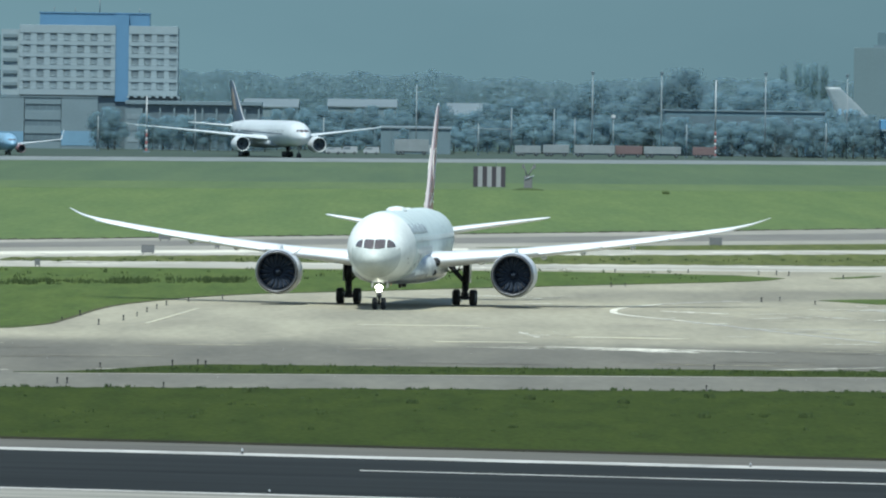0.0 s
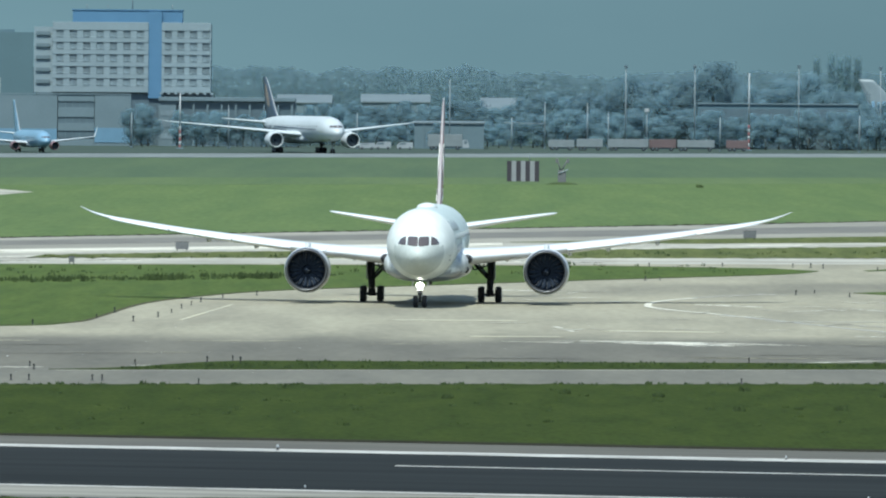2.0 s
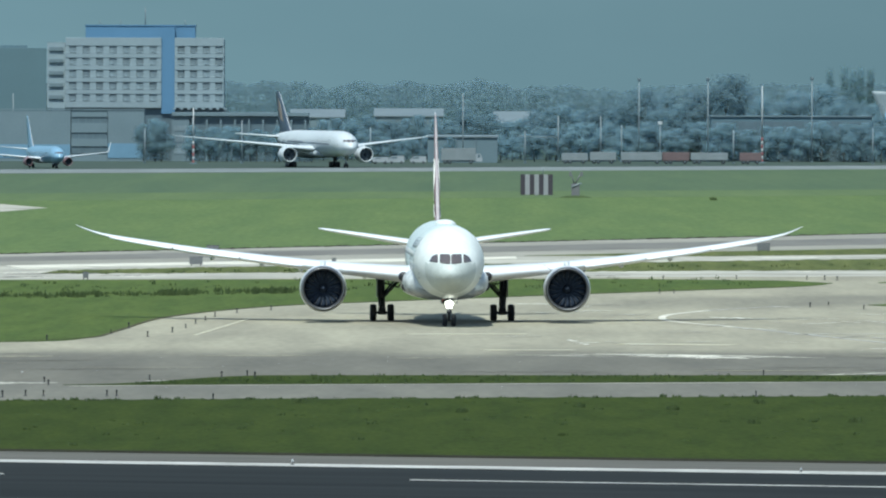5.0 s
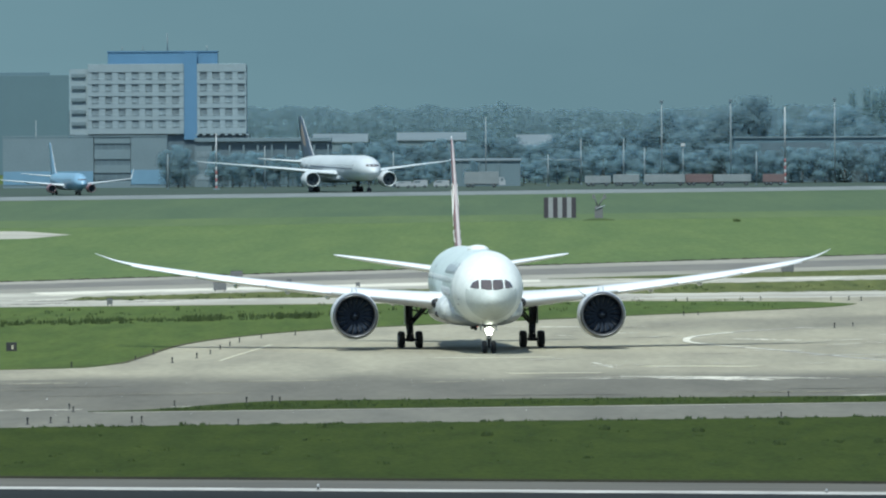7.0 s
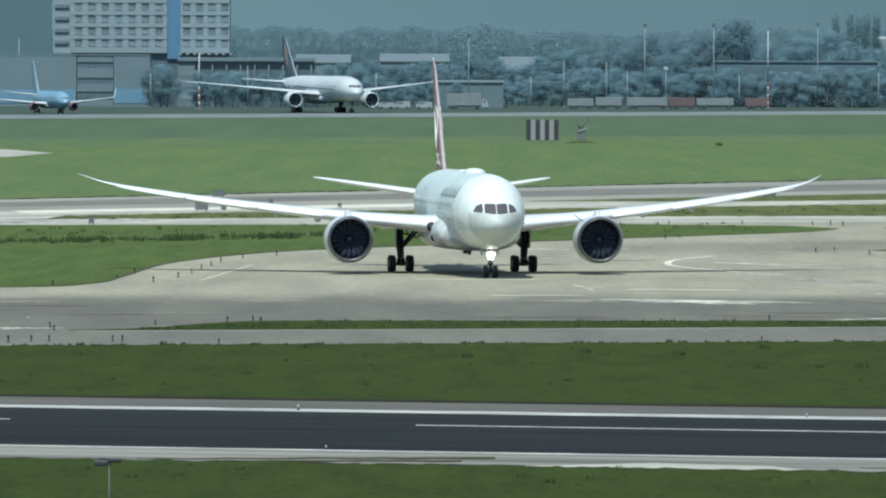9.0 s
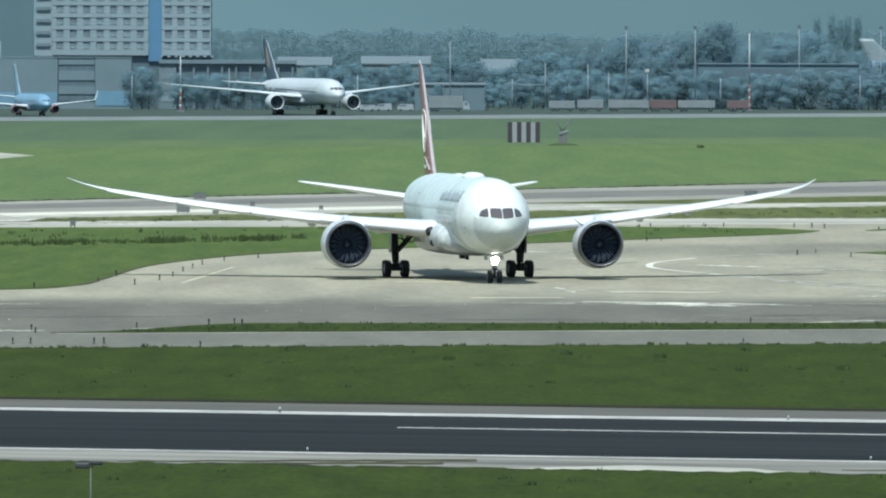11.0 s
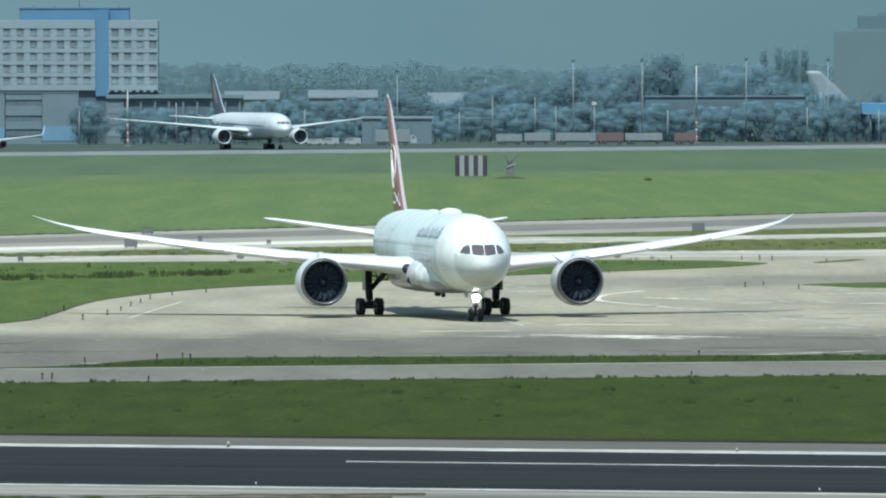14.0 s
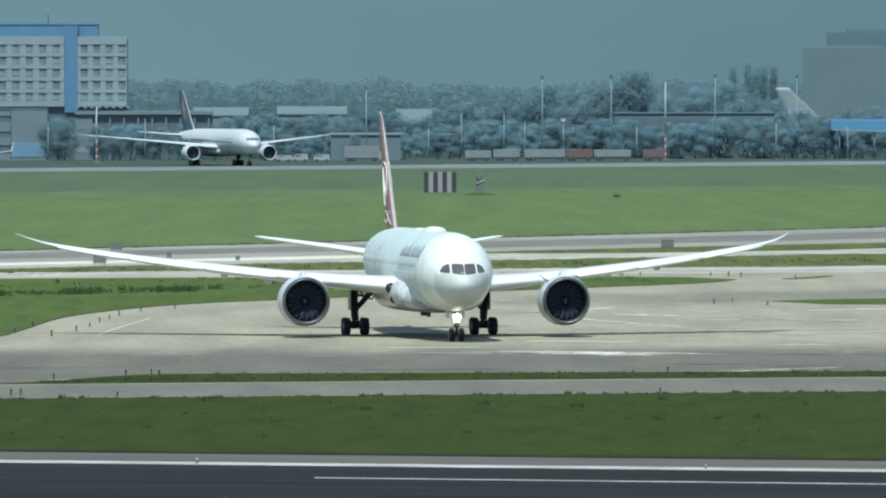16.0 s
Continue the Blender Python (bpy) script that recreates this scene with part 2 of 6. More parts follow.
def add_box(bm, x0, x1, y0, y1, z0, z1, m=None):
    v = [bm.verts.new((x, y, z)) for z in (z0, z1) for x, y in ((x0, y0), (x1, y0), (x1, y1), (x0, y1))]
    for q in ((0, 3, 2, 1), (4, 5, 6, 7), (0, 1, 5, 4), (1, 2, 6, 5), (2, 3, 7, 6), (3, 0, 4, 7)):
        bm.faces.new([v[i] for i in q])
    if m is not None:
        bmesh.ops.transform(bm, matrix=m, verts=v)
    return v


def box(*dims, bevel=0.0):
    bm = bmesh.new()
    add_box(bm, *dims)
    if bevel:
        bmesh.ops.bevel(bm, geom=bm.edges[:], offset=bevel, segments=2, affect="EDGES", profile=0.5)
    return bm


def add_tube(bm, p, q, r0, r1=None, n=10, caps=True):
    p, q = Vector(p), Vector(q)
    r1 = r0 if r1 is None else r1
    turn = (q - p).to_track_quat("Z", "Y").to_matrix()
    rings = []
    for c, r in ((p, r0), (q, r1)):
        rings.append([bm.verts.new(c + turn @ Vector((r * math.cos(2 * math.pi * i / n), r * math.sin(2 * math.pi * i / n), 0))) for i in range(n)])
    for i in range(n):
        bm.faces.new((rings[0][i], rings[0][(i + 1) % n], rings[1][(i + 1) % n], rings[1][i]))
    if caps:
        bm.faces.new(rings[0][::-1])
        bm.faces.new(rings[1])


def tube(p, q, r0, r1=None, n=10):
    bm = bmesh.new()
    add_tube(bm, p, q, r0, r1, n)
    return bm


def add_lathe(bm, prof, n=32, axis="y", centre=(0, 0, 0)):
    """A body of revolution; prof holds (along, radius)."""
    rings = []
    for s, r in prof:
        ring = []
        for i in range(n):
            a = 2 * math.pi * i / n
            u, w = r * math.cos(a), r * math.sin(a)
            p = (u, s, w) if axis == "y" else ((s, u, w) if axis == "x" else (u, w, s))
            ring.append(bm.verts.new(Vector(p) + Vector(centre)))
        rings.append(ring)
    for a, b in zip(rings, rings[1:]):
        for i in range(n):
            bm.faces.new((a[i], a[(i + 1) % n], b[(i + 1) % n], b[i]))
    return rings


def lathe(prof, n=32, axis="y", centre=(0, 0, 0), caps=False):
    bm = bmesh.new()
    rings = add_lathe(bm, prof, n, axis, centre)
    if caps:
        bm.faces.new(rings[0][::-1])
        bm.faces.new(rings[-1])
    return bm


def loft(rings, caps=True):
    bm = bmesh.new()
    vs = [[bm.verts.new(p) for p in ring] for ring in rings]
    n = len(vs[0])
    for a, b in zip(vs, vs[1:]):
        for i in range(n):
            bm.faces.new((a[i], a[(i + 1) % n], b[(i + 1) % n], b[i]))
    if caps:
        bm.faces.new(vs[0][::-1])
        bm.faces.new(vs[-1])
    return bm


def prism(poly, z0, z1):
    bm = bmesh.new()
    lo = [bm.verts.new((x, y, z0)) for x, y in poly]
    hi = [bm.verts.new((x, y, z1)) for x, y in poly]
    bm.faces.new(lo[::-1])
    bm.faces.new(hi)
    for i in range(len(poly)):
        j = (i + 1) % len(poly)
        bm.faces.new((lo[i], lo[j], hi[j], hi[i]))
    return bm


def slab(name, poly, z, material, label, category="pavement", thick=0.3, kind="structure"):
    """A flat sheet of pavement or grass with its top at z."""
    return tagged(finish(name, prism(poly, z - thick, z), material, smooth=False), label, category, kind=kind)


def spline(points, n=8):
    """A smooth line through a few points of the plan."""
    out = []
    pts = [Vector(p) for p in points]
    for i in range(len(pts) - 1):
        p0, p1, p2, p3 = pts[max(i - 1, 0)], pts[i], pts[i + 1], pts[min(i + 2, len(pts) - 1)]
        for k in range(n):
            t = k / n
            out.append(0.5 * (2 * p1 + (p2 - p0) * t + (2 * p0 - 5 * p1 + 4 * p2 - p3) * t * t + (3 * p1 - p0 - 3 * p2 + p3) * t ** 3))
    out.append(pts[-1])
    return [(p.x, p.y) for p in out]


def ribbon(name, line, width, z, material, label, thick=0.01):
    """A painted line along a path, its width given along y for lines across the view."""
    pts = [Vector((*p, 0)) for p in line]
    left, right = [], []
    for i, p in enumerate(pts):
        d = (pts[min(i + 1, len(pts) - 1)] - pts[max(i - 1, 0)]).normalized()
        s = Vector((-d.y, d.x, 0)) * width / 2
        left.append(((p + s).x, (p + s).y))
        right.append(((p - s).x, (p - s).y))
    return slab(name, left + right[::-1], z, material, label, "marking", thick)


# ---------------------------------------------------------------- ground
ground = tagged(finish("ground", prism([(-4000, -500), (4000, -500), (4000, 4850), (-4000, 4850)], -1.0, 0.0), M_GRASS, smooth=False),
                "flat mown airfield grass reaching to the horizon", "ground", kind="structure")


W = 160.0


def ragged(line, amount, seed, n=14):
    """A plan line broken into short uneven steps."""
    r = random.Random(seed)
    out = []
    for (xa, ya), (xb, yb) in zip(line, line[1:]):
        for k in range(n):
            t = k / n
            out.append((xa + (xb - xa) * t, ya + (yb - ya) * t + r.uniform(-amount, amount)))
    out.append(line[-1])
    return out


# the runway, crossing the view at a slant
RS = -0.385


def strip(name, slope_a, ya, slope_b, yb, z, material, label, x0=-W, x1=W, category="pavement"):
    return slab(name, [(x0, ya + slope_a * x0), (x1, ya + slope_a * x1), (x1, yb + slope_b * x1), (x0, yb + slope_b * x0)], z, material, label, category)


strip("runway_shoulder", RS, 551.0, RS, 646.0, 0.02, M_SHOULDER, "pale worn concrete runway shoulders", category="runway")
strip("near_shoulder", RS, 551.3, RS, 567.5, 0.03, M_SHOULDER_PALE, "pale streaked concrete runway shoulder", category="runway")
strip("runway", RS, 569.6, RS, 626.4, 0.04, M_RUNWAY, "dark rubber-stained asphalt runway", category="runway")
strip("edge_line_near", RS, 568.0, RS, 569.2, 0.055, M_LINE, "white painted runway edge line", category="marking")
strip("edge_line_far", RS, 626.6, RS, 630.6, 0.055, M_LINE, "white painted runway edge line", category="marking")
for x0, x1 in ((-51.7, -21.7), (-1.7, 43.3), (63.3, 93.3)):
    slab("centre_line", [(x0, 606.6 + RS * x0), (x1, 606.6 + RS * x1), (x1, 607.7 + RS * x1), (x0, 607.7 + RS * x0)], 0.055, M_LINE,
         "white painted runway centre line stroke", "marking", 0.01)
slab("grass_verge", ragged([(-70.0, 647.0 - RS * 70), (70.0, 647.0 + RS * 70)], 1.0, 35, 230) + ragged([(70.0, 769.6 + 0.315 * 70), (-70.0, 769.6 - 0.315 * 70)], 1.6, 36, 260), 0.05, M_GRASS_NEAR, "green grass verge between runway and service road", "grass")
strip("soil_edge", RS, 645.8, RS, 649.2, 0.06, M_SOIL, "dark bare soil along the runway shoulder", category="soil")
edge = [(60.0, 550.9 + RS * 60), (-60.0, 550.9 - RS * 60)]
slab("soil_edge", ragged([(x, y + 1.0) for x, y in edge], 1.3, 31, 170) + [(-60.0, 540 - RS * 60), (60.0, 540 + RS * 60)], 0.06, M_SOIL, "dark bare soil along the runway shoulder", "soil")
slab("grass_foreground", ragged(edge, 1.6, 32, 230) + [(-60.0, 300.0), (60.0, 300.0)], 0.075, M_GRASS_NEAR, "green grass verge before the runway", "grass")
slab("pale_patch", [(x, y + RS * x) for x, y in ragged([(3.0, 551.2), (16.0, 551.0)], 1.0, 33, 20) + [(14.0, 556.5), (9.0, 558.0), (6.0, 554.6)]], 0.065, M_PALE, "pale ragged patch on the runway shoulder", "stain", 0.02)
for k, (xa, xb, ya, yb, w) in enumerate(((-14.0, 2.0, 553.0, 560.5, 2.2), (-10.0, 0.5, 552.0, 556.0, 1.6), (18.0, 31.0, 556.0, 561.5, 1.6))):
    q = ragged([(xa, ya), (xb, yb)], 0.5, 40 + k, 16)
    slab("dirt_streak", [(x, y + RS * x) for x, y in q + [(x, y + w * (x - xa) / (xb - xa) + 0.2) for x, y in q[::-1]]], 0.07 + 0.002 * k, M_DRYSOIL, "brown dirt streak dragged over the shoulder", "stain", 0.02)
strip("service_road", 0.315, 770.2, 0.315, 812.0, 0.03, M_TAXI, "grey asphalt service road along the apron", category="road")
# the apron reaches from the service road to the far taxiways
slab("apron", [(-W, 760), (W, 858), (W, 1345), (-W, 1195)], 0.022, M_APRON_WORN, "wide worn concrete taxiway apron with stains", "pavement")
g2 = spline([(-24.5, 801.0), (-20, 807), (-14, 826), (-8, 829.5), (10, 831.5), (30, 834.5), (W, 853)], 5) + [(W, 860 - 0.8), (30, 818.3), (-11, 804.6), (-22, 801.2)]
slab("grass_island", [(x, y) for x, y in g2[:-4]] + [(W, 852.0), (30, 818.3), (-11, 804.6), (-22, 801.0)], 0.06, M_GRASS_NEAR, "narrow overgrown grass strip between service road and apron", "grass")
wedge = spline([(-160, 905), (-60, 930), (-33.1, 936.1), (-27.2, 951.9), (-25.7, 977.3), (-23.5, 1034.4), (-18.6, 1074.4), (-13.1, 1100.1), (-4.2, 1122.8),
                (16.7, 1172.4), (33.5, 1210.0), (38.2, 1234.0)], 5) + [(34.0, 1249.0), (18.0, 1258.0), (0.0, 1253.0), (-43.9, 1239.4), (-160, 1200)]
ribbon("soil_edge", spline([(-33.3, 936.5), (-27.3, 952.4), (-25.8, 977.8), (-23.6, 1034.9), (-18.7, 1074.9), (-13.2, 1100.6), (-4.3, 1123.3), (16.6, 1172.9), (33.4, 1210.5)], 6), 0.35, 0.075, M_DRYSOIL, "dry brown soil edge of the grass wedge")
slab("grass_wedge", wedge, 0.06, M_GRASS, "grass wedge with a mown front and rough tall growth behind", "grass")
strip("far_taxiway_pale", 0.45, 1262.0, 1.5, 1412.0, 0.03, M_PALE, "pale concrete taxiway with worn edges", x0=-75, x1=110)
band2 = ragged([(-41.5, 1283.0), (0, 1303.0), (47, 1326.5), (110, 1357)], 3.0, 53, 60) + ragged([(110, 1475), (50, 1415), (20, 1378), (-5, 1354), (-25, 1331), (-40.4, 1304)], 3.5, 54, 40)
slab("grass_band", band2, 0.07, M_GRASS_DRY, "dry grass band between two taxiways", "grass")
strip("far_taxiway", 1.5, 1412.3, 2.12, 1541.5, 0.035, M_FARTAXI, "pale grey taxiway crossing the airfield", x0=-110, x1=150)
strip("taxiway_lane", 1.72, 1455.0, 1.95, 1507.0, 0.045, M_DARK, "darker worn middle lane of the taxiway", x0=-110, x1=150)
slab("pale_patch", [(-47, 1340), (-30, 1366), (8, 1424), (8, 1405), (-5, 1380), (-30, 1345), (-45, 1322)], 0.06, M_BLEACH, "pale bare concrete taxiway shoulder", "pavement")
slab("grass_band_far", [(9.0, 1432.0), (30, 1470), (53.5, 1508), (120, 1607), (120, 1580), (53, 1455), (30, 1432)], 0.07, M_GRASS_DRY, "narrow dry grass band beside the taxiway", "grass")
slab("soil_edge", ragged([(-90.0, 1541.0 - 2.12 * 90), (90.0, 1541.0 + 2.12 * 90)], 3.5, 51, 300) + [(90.0, 1556 + 2.12 * 90), (-90.0, 1556 - 2.12 * 90)], 0.055, M_SOIL, "dark earth along the edge of the field", "soil")
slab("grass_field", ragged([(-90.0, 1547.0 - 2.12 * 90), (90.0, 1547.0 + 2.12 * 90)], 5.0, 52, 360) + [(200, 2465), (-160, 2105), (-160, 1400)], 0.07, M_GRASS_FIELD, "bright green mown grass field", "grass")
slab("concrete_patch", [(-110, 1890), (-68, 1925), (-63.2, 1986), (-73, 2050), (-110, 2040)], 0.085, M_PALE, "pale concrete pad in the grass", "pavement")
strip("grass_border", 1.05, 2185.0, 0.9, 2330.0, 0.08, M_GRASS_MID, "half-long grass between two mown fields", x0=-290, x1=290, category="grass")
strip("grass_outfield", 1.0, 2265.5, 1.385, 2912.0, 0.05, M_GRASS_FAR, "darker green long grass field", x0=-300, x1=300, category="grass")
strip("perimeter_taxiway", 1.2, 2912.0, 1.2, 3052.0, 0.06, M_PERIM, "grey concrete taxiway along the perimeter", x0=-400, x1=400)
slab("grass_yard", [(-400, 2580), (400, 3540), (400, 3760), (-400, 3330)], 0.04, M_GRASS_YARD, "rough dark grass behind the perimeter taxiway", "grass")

# lanes, stains and markings of the apron


STAINS = []


def stain(x0, y0, x1, y1, w, material=M_BLEACH, seed=0):
    """A ragged patch for bleaching, for wear and for painted glare."""
    r = random.Random(seed)
    n = 19
    a, b = [], []
    for i in range(n):
        t = i / (n - 1)
        k = w * (math.sin(math.pi * (0.08 + 0.84 * t))) * 0.5
        x, y = x0 + (x1 - x0) * t, y0 + (y1 - y0) * t
        a.append((x, y + k * r.uniform(0.0, 1.3)))
        b.append((x, y - k * r.uniform(0.0, 1.3)))
    STAINS.append(1)
    slab("bleach_glare_patch" if material is M_BLEACH else "wear_glare_streak", a + b[::-1], 0.034 + 0.00025 * len(STAINS), material,
         "ragged patch of bleaching and painted glare on the apron" if material is M_BLEACH else "long streak of wear and painted glare on the apron", "stain", 0.005)


# Pale stains of the apron; several paint glare and sparkle on the concrete.
for i, q in enumerate(((10.8, 901, 24.5, 893, 3.0), (14.5, 898, 21.0, 891, 3.6), (16.0, 894.5, 23.0, 890, 3.0), (18.5, 891, 21.5, 886, 3.5), (13.0, 893, 17.0, 890, 2.4), (12.5, 897, 19.5, 890, 2.5), (15.0, 892, 22.0, 888, 2.2), (17.0, 889, 19.5, 885, 3), (8.0, 899, 14.0, 896, 1.8), (21.5, 894, 27.0, 889, 1.6), (5.0, 896, 12.0, 892, 1.4), (22.0, 1047, 27.5, 1039, 5), (29.0, 1019, 32.6, 1026, 4), (34.0, 1034, 37.6, 1022, 5), (28.6, 1101, 31.4, 1096, 5),
                       (24.5, 834.5, 33.5, 848, 1.6), (-31.0, 806, -25.0, 807, 6), (-19.5, 813, -16.5, 813, 4), (9.2, 950, 10.0, 946, 6), (10.0, 938, 10.7, 933, 6), (37.0, 965, 46.0, 978, 8),
                       (30.0, 965, 36.0, 958, 5), (38.0, 1060, 47.0, 1072, 12), (3.0, 1112, 12.0, 1108, 3))):
    stain(*q, M_PALE if q[0] < 0 or q[0] > 27 else M_BLEACH, i)
rs = random.Random(21)
for i in range(12):                       # the lane's worn border
    x = rs.uniform(-60, 55)
    y = 893 + 0.0045 * max(x, 0) ** 2 + rs.uniform(-13, 8)
    k = rs.uniform(5, 16)
    stain(x, y, x + k, y + k * 0.1 + rs.uniform(-2, 2), rs.uniform(1.5, 5), M_APRON if i % 2 else M_TAXI, 300 + i)
for i in range(46):                       # bleached and tarred streaks of the far taxiways
    x = rs.uniform(-52, 48)
    y = 1264 + 0.45 * x + rs.uniform(0.02, 0.96) * (146 + 1.05 * x)
    k = rs.uniform(3, 12)
    stain(x, y, x + k, y + k * 0.9, rs.uniform(3, 9), M_DARK if i % 4 == 0 else M_BLEACH, 500 + i)
for i in range(9):                       # tyre tracks and faded joints over the lane
    x, y = rs.uniform(-60, 50), rs.uniform(838, 880)
    k = rs.uniform(6, 18)
    stain(x, y, x + k, y + k * 0.12, rs.uniform(0.8, 2.5), M_APRON if i % 3 == 0 else M_TAXI, 400 + i)
# Scattered pale patches that paint bright glare on the apron's right side.
for i in range(44):
    x, y = rs.uniform(4, 46), rs.uniform(885, 1105)
    k = rs.uniform(0.8, 4.5)
    stain(x, y, x + k, y + rs.uniform(-6, 6), rs.uniform(1.0, 3.0), M_PALE if i % 2 else M_BLEACH, 100 + i)
ribbon("guide_line", spline([(36.0, 930.0), (31.6, 952.2), (25.9, 988.0), (23.2, 1003.5)], 6), 0.45, 0.045, M_LINE, "faded pale guide line")
ribbon("guide_line", spline([(23.1, 1004.0), (22.4, 1008.0), (18.9, 1026.5), (18.0, 1040.0), (19.0, 1059.0), (22.5, 1078.0)], 6), 0.6, 0.045, M_BLEACH, "pale curved guide line")
ribbon("guide_line", spline([(22.6, 1078.5), (25.5, 1089.0), (29.3, 1100.0)], 6), 0.4, 0.045, M_LINE, "faded pale guide line")
ribbon("road_edge", [(-24, 798.6), (-11, 802.6), (30, 816.4), (W, 849.5)], 0.7, 0.045, M_PALE, "pale concrete edge of the service road")
ribbon("guide_line", [(26.5, 974), (37.5, 979.0), (50, 990)], 2.2, 0.045, M_PALE, "faded pale guide line")
ribbon("guide_line", [(-2.8, 970.5), (6.5, 972.8)], 3.0, 0.045, M_YELLOW, "faded yellow painted line")
ribbon("guide_line", [(13.2, 936.0), (21.4, 933.4)], 3.2, 0.045, M_YELLOW, "faded yellow painted line")
ribbon("guide_line", [(2.8, 912.2), (9.5, 913.5)], 2.4, 0.045, M_YELLOW, "faded yellow painted line")
ribbon("guide_line", [(-19.3, 964.6), (-16.4, 1030.4)], 0.35, 0.045, M_YELLOW, "faded yellow painted line")
slab("grass_tongue", spline([(37.4, 1109.0), (40, 1115), (44, 1119.5), (60, 1134), (120, 1190)], 4) + [(120, 1160), (60, 1112), (47, 1092), (41.9, 1093.5)], 0.06, M_GRASS, "dull grass tongue at the apron's edge", "grass")
slab("grass_patch", [(43.2, 1235), (46.2, 1243), (48.6, 1256), (47.6, 1258), (45.2, 1248), (42.8, 1239)], 0.06, M_GRASS, "small grass patch on the taxiway", "grass")

# ---------------------------------------------------------------- airliners
# In a plane's own space the nose points to -y, x is its left side, and the origin lies on the ground between the main wheels.


class Hull:
    """A fuselage as a row of ellipses: distance from the nose, half width, half height, height of the centre."""

    def __init__(self, rows, nose):
        self.rows, self.nose = rows, nose

    def at(self, s):
        rows = self.rows
        s = min(max(s, rows[0][0]), rows[-1][0])
        for a, b in zip(rows, rows[1:]):
            if s <= b[0]:
                t = (s - a[0]) / (b[0] - a[0])
                return [a[i] + (b[i] - a[i]) * t for i in (1, 2, 3)]
        return rows[-1][1:]

    def inside(self, s, x, z):
        w, h, c = self.at(s)
        return (x / w) ** 2 + ((z - c) / h) ** 2 < 1

    def front(self, x, z, out=0.0):
        """The point of the skin met from ahead at x, z."""
        lo, hi = 0.0, 14.0
        for _ in range(30):
            mid = (lo + hi) / 2
            if self.inside(mid, x, z):
                hi = mid
            else:
                lo = mid
        return Vector((x, self.nose + hi - out, z))

    def side(self, s, z, sign, out=0.0):
        w, h, c = self.at(s)
        k = max(0.0, 1 - ((z - c) / h) ** 2)
        return Vector((sign * (w * math.sqrt(k) + out), self.nose + s, z))

    def mesh(self, n=48):
        rings = []
        dense = []
        for a, b in zip(self.rows, self.rows[1:]):
            k = 3 if b[0] - a[0] < 6 else 5
            for i in range(k):
                dense.append(a[0] + (b[0] - a[0]) * i / k)
        dense.append(self.rows[-1][0])
        for s in dense:
            w, h, c = self.at(s)
            rings.append([(w * math.cos(2 * math.pi * i / n), self.nose + s, c + h * math.sin(2 * math.pi * i / n)) for i in range(n)])
        return loft(rings)


def hull_patch(hull, outline, out, thick, n=7, front=True, sign=1, curve=0.0):
    """A plate that follows the skin inside a four-cornered outline (x, z from ahead or s, z from the side)."""
    bm = bmesh.new()
    a, b, c, d = [Vector(p) for p in outline]
    lay = []
    for o in (out, out - thick):
        grid = []
        for i in range(n + 1):
            row = []
            for j in range(n + 1):
                u, v = 2 * i / n - 1, 2 * j / n - 1
                u, v = 0.5 + 0.5 * u * math.sqrt(1 - curve * v * v / 2), 0.5 + 0.5 * v * math.sqrt(1 - curve * u * u / 2)
                p = a.lerp(b, u).lerp(d.lerp(c, u), v)
                q = hull.front(p.x, p.y, o) if front else hull.side(p.x, p.y, sign, o)
                row.append(bm.verts.new(q))
            grid.append(row)
        lay.append(grid)
    for grid in lay:
        for i in range(n):
            for j in range(n):
                bm.faces.new((grid[i][j], grid[i + 1][j], grid[i + 1][j + 1], grid[i][j + 1]))
    edge = [(i, 0) for i in range(n)] + [(n, j) for j in range(n)] + [(i, n) for i in range(n, 0, -1)] + [(0, j) for j in range(n, 0, -1)]
    for (i, j), (k, l) in zip(edge, edge[1:] + edge[:1]):
        bm.faces.new((lay[0][i][j], lay[0][k][l], lay[1][k][l], lay[1][i][j]))
    return bm


AIRFOIL = [(0, 0), (0.01, 0.018), (0.04, 0.036), (0.12, 0.056), (0.3, 0.066), (0.5, 0.058), (0.75, 0.032), (1, 0.003),
           (1, -0.003), (0.75, -0.020), (0.5, -0.042), (0.3, -0.052), (0.12, -0.044), (0.04, -0.028), (0.01, -0.014)]


SYM = {0.01: 0.016, 0.04: 0.032, 0.12: 0.050, 0.3: 0.059, 0.5: 0.050, 0.75: 0.026}


def aerofoil_mesh(stations, upright=False):
    """stations: span position, leading edge y, chord, height (or sideways place), thickness factor."""
    rings = []
    for x, y, c, z, k in stations:
        ring = []
        for u, w in AIRFOIL:
            if upright:
                ring.append((z + math.copysign(0.5, w) * (abs(w) + SYM[u]) * c * k if 0 < u < 1 else z + w * c * k, y + u * c, x))
            else:
                ring.append((x, y + u * c, z + w * c * k))
        rings.append(ring)
    return loft(rings)


def smooth_stations(rows, n=5):
    out = []
    for i in range(len(rows) - 1):
        p0, p1, p2, p3 = (np.array(rows[max(i - 1, 0)]), np.array(rows[i]), np.array(rows[i + 1]), np.array(rows[min(i + 2, len(rows) - 1)]))
        for k in range(n):
            t = k / n
            out.append(tuple(0.5 * (2 * p1 + (p2 - p0) * t + (2 * p0 - 5 * p1 + 4 * p2 - p3) * t * t + (3 * p1 - p0 - 3 * p2 + p3) * t ** 3)))
    out.append(tuple(rows[-1]))
    return out


def mirror(rows):
    return [(-r[0], *r[1:]) for r in rows]


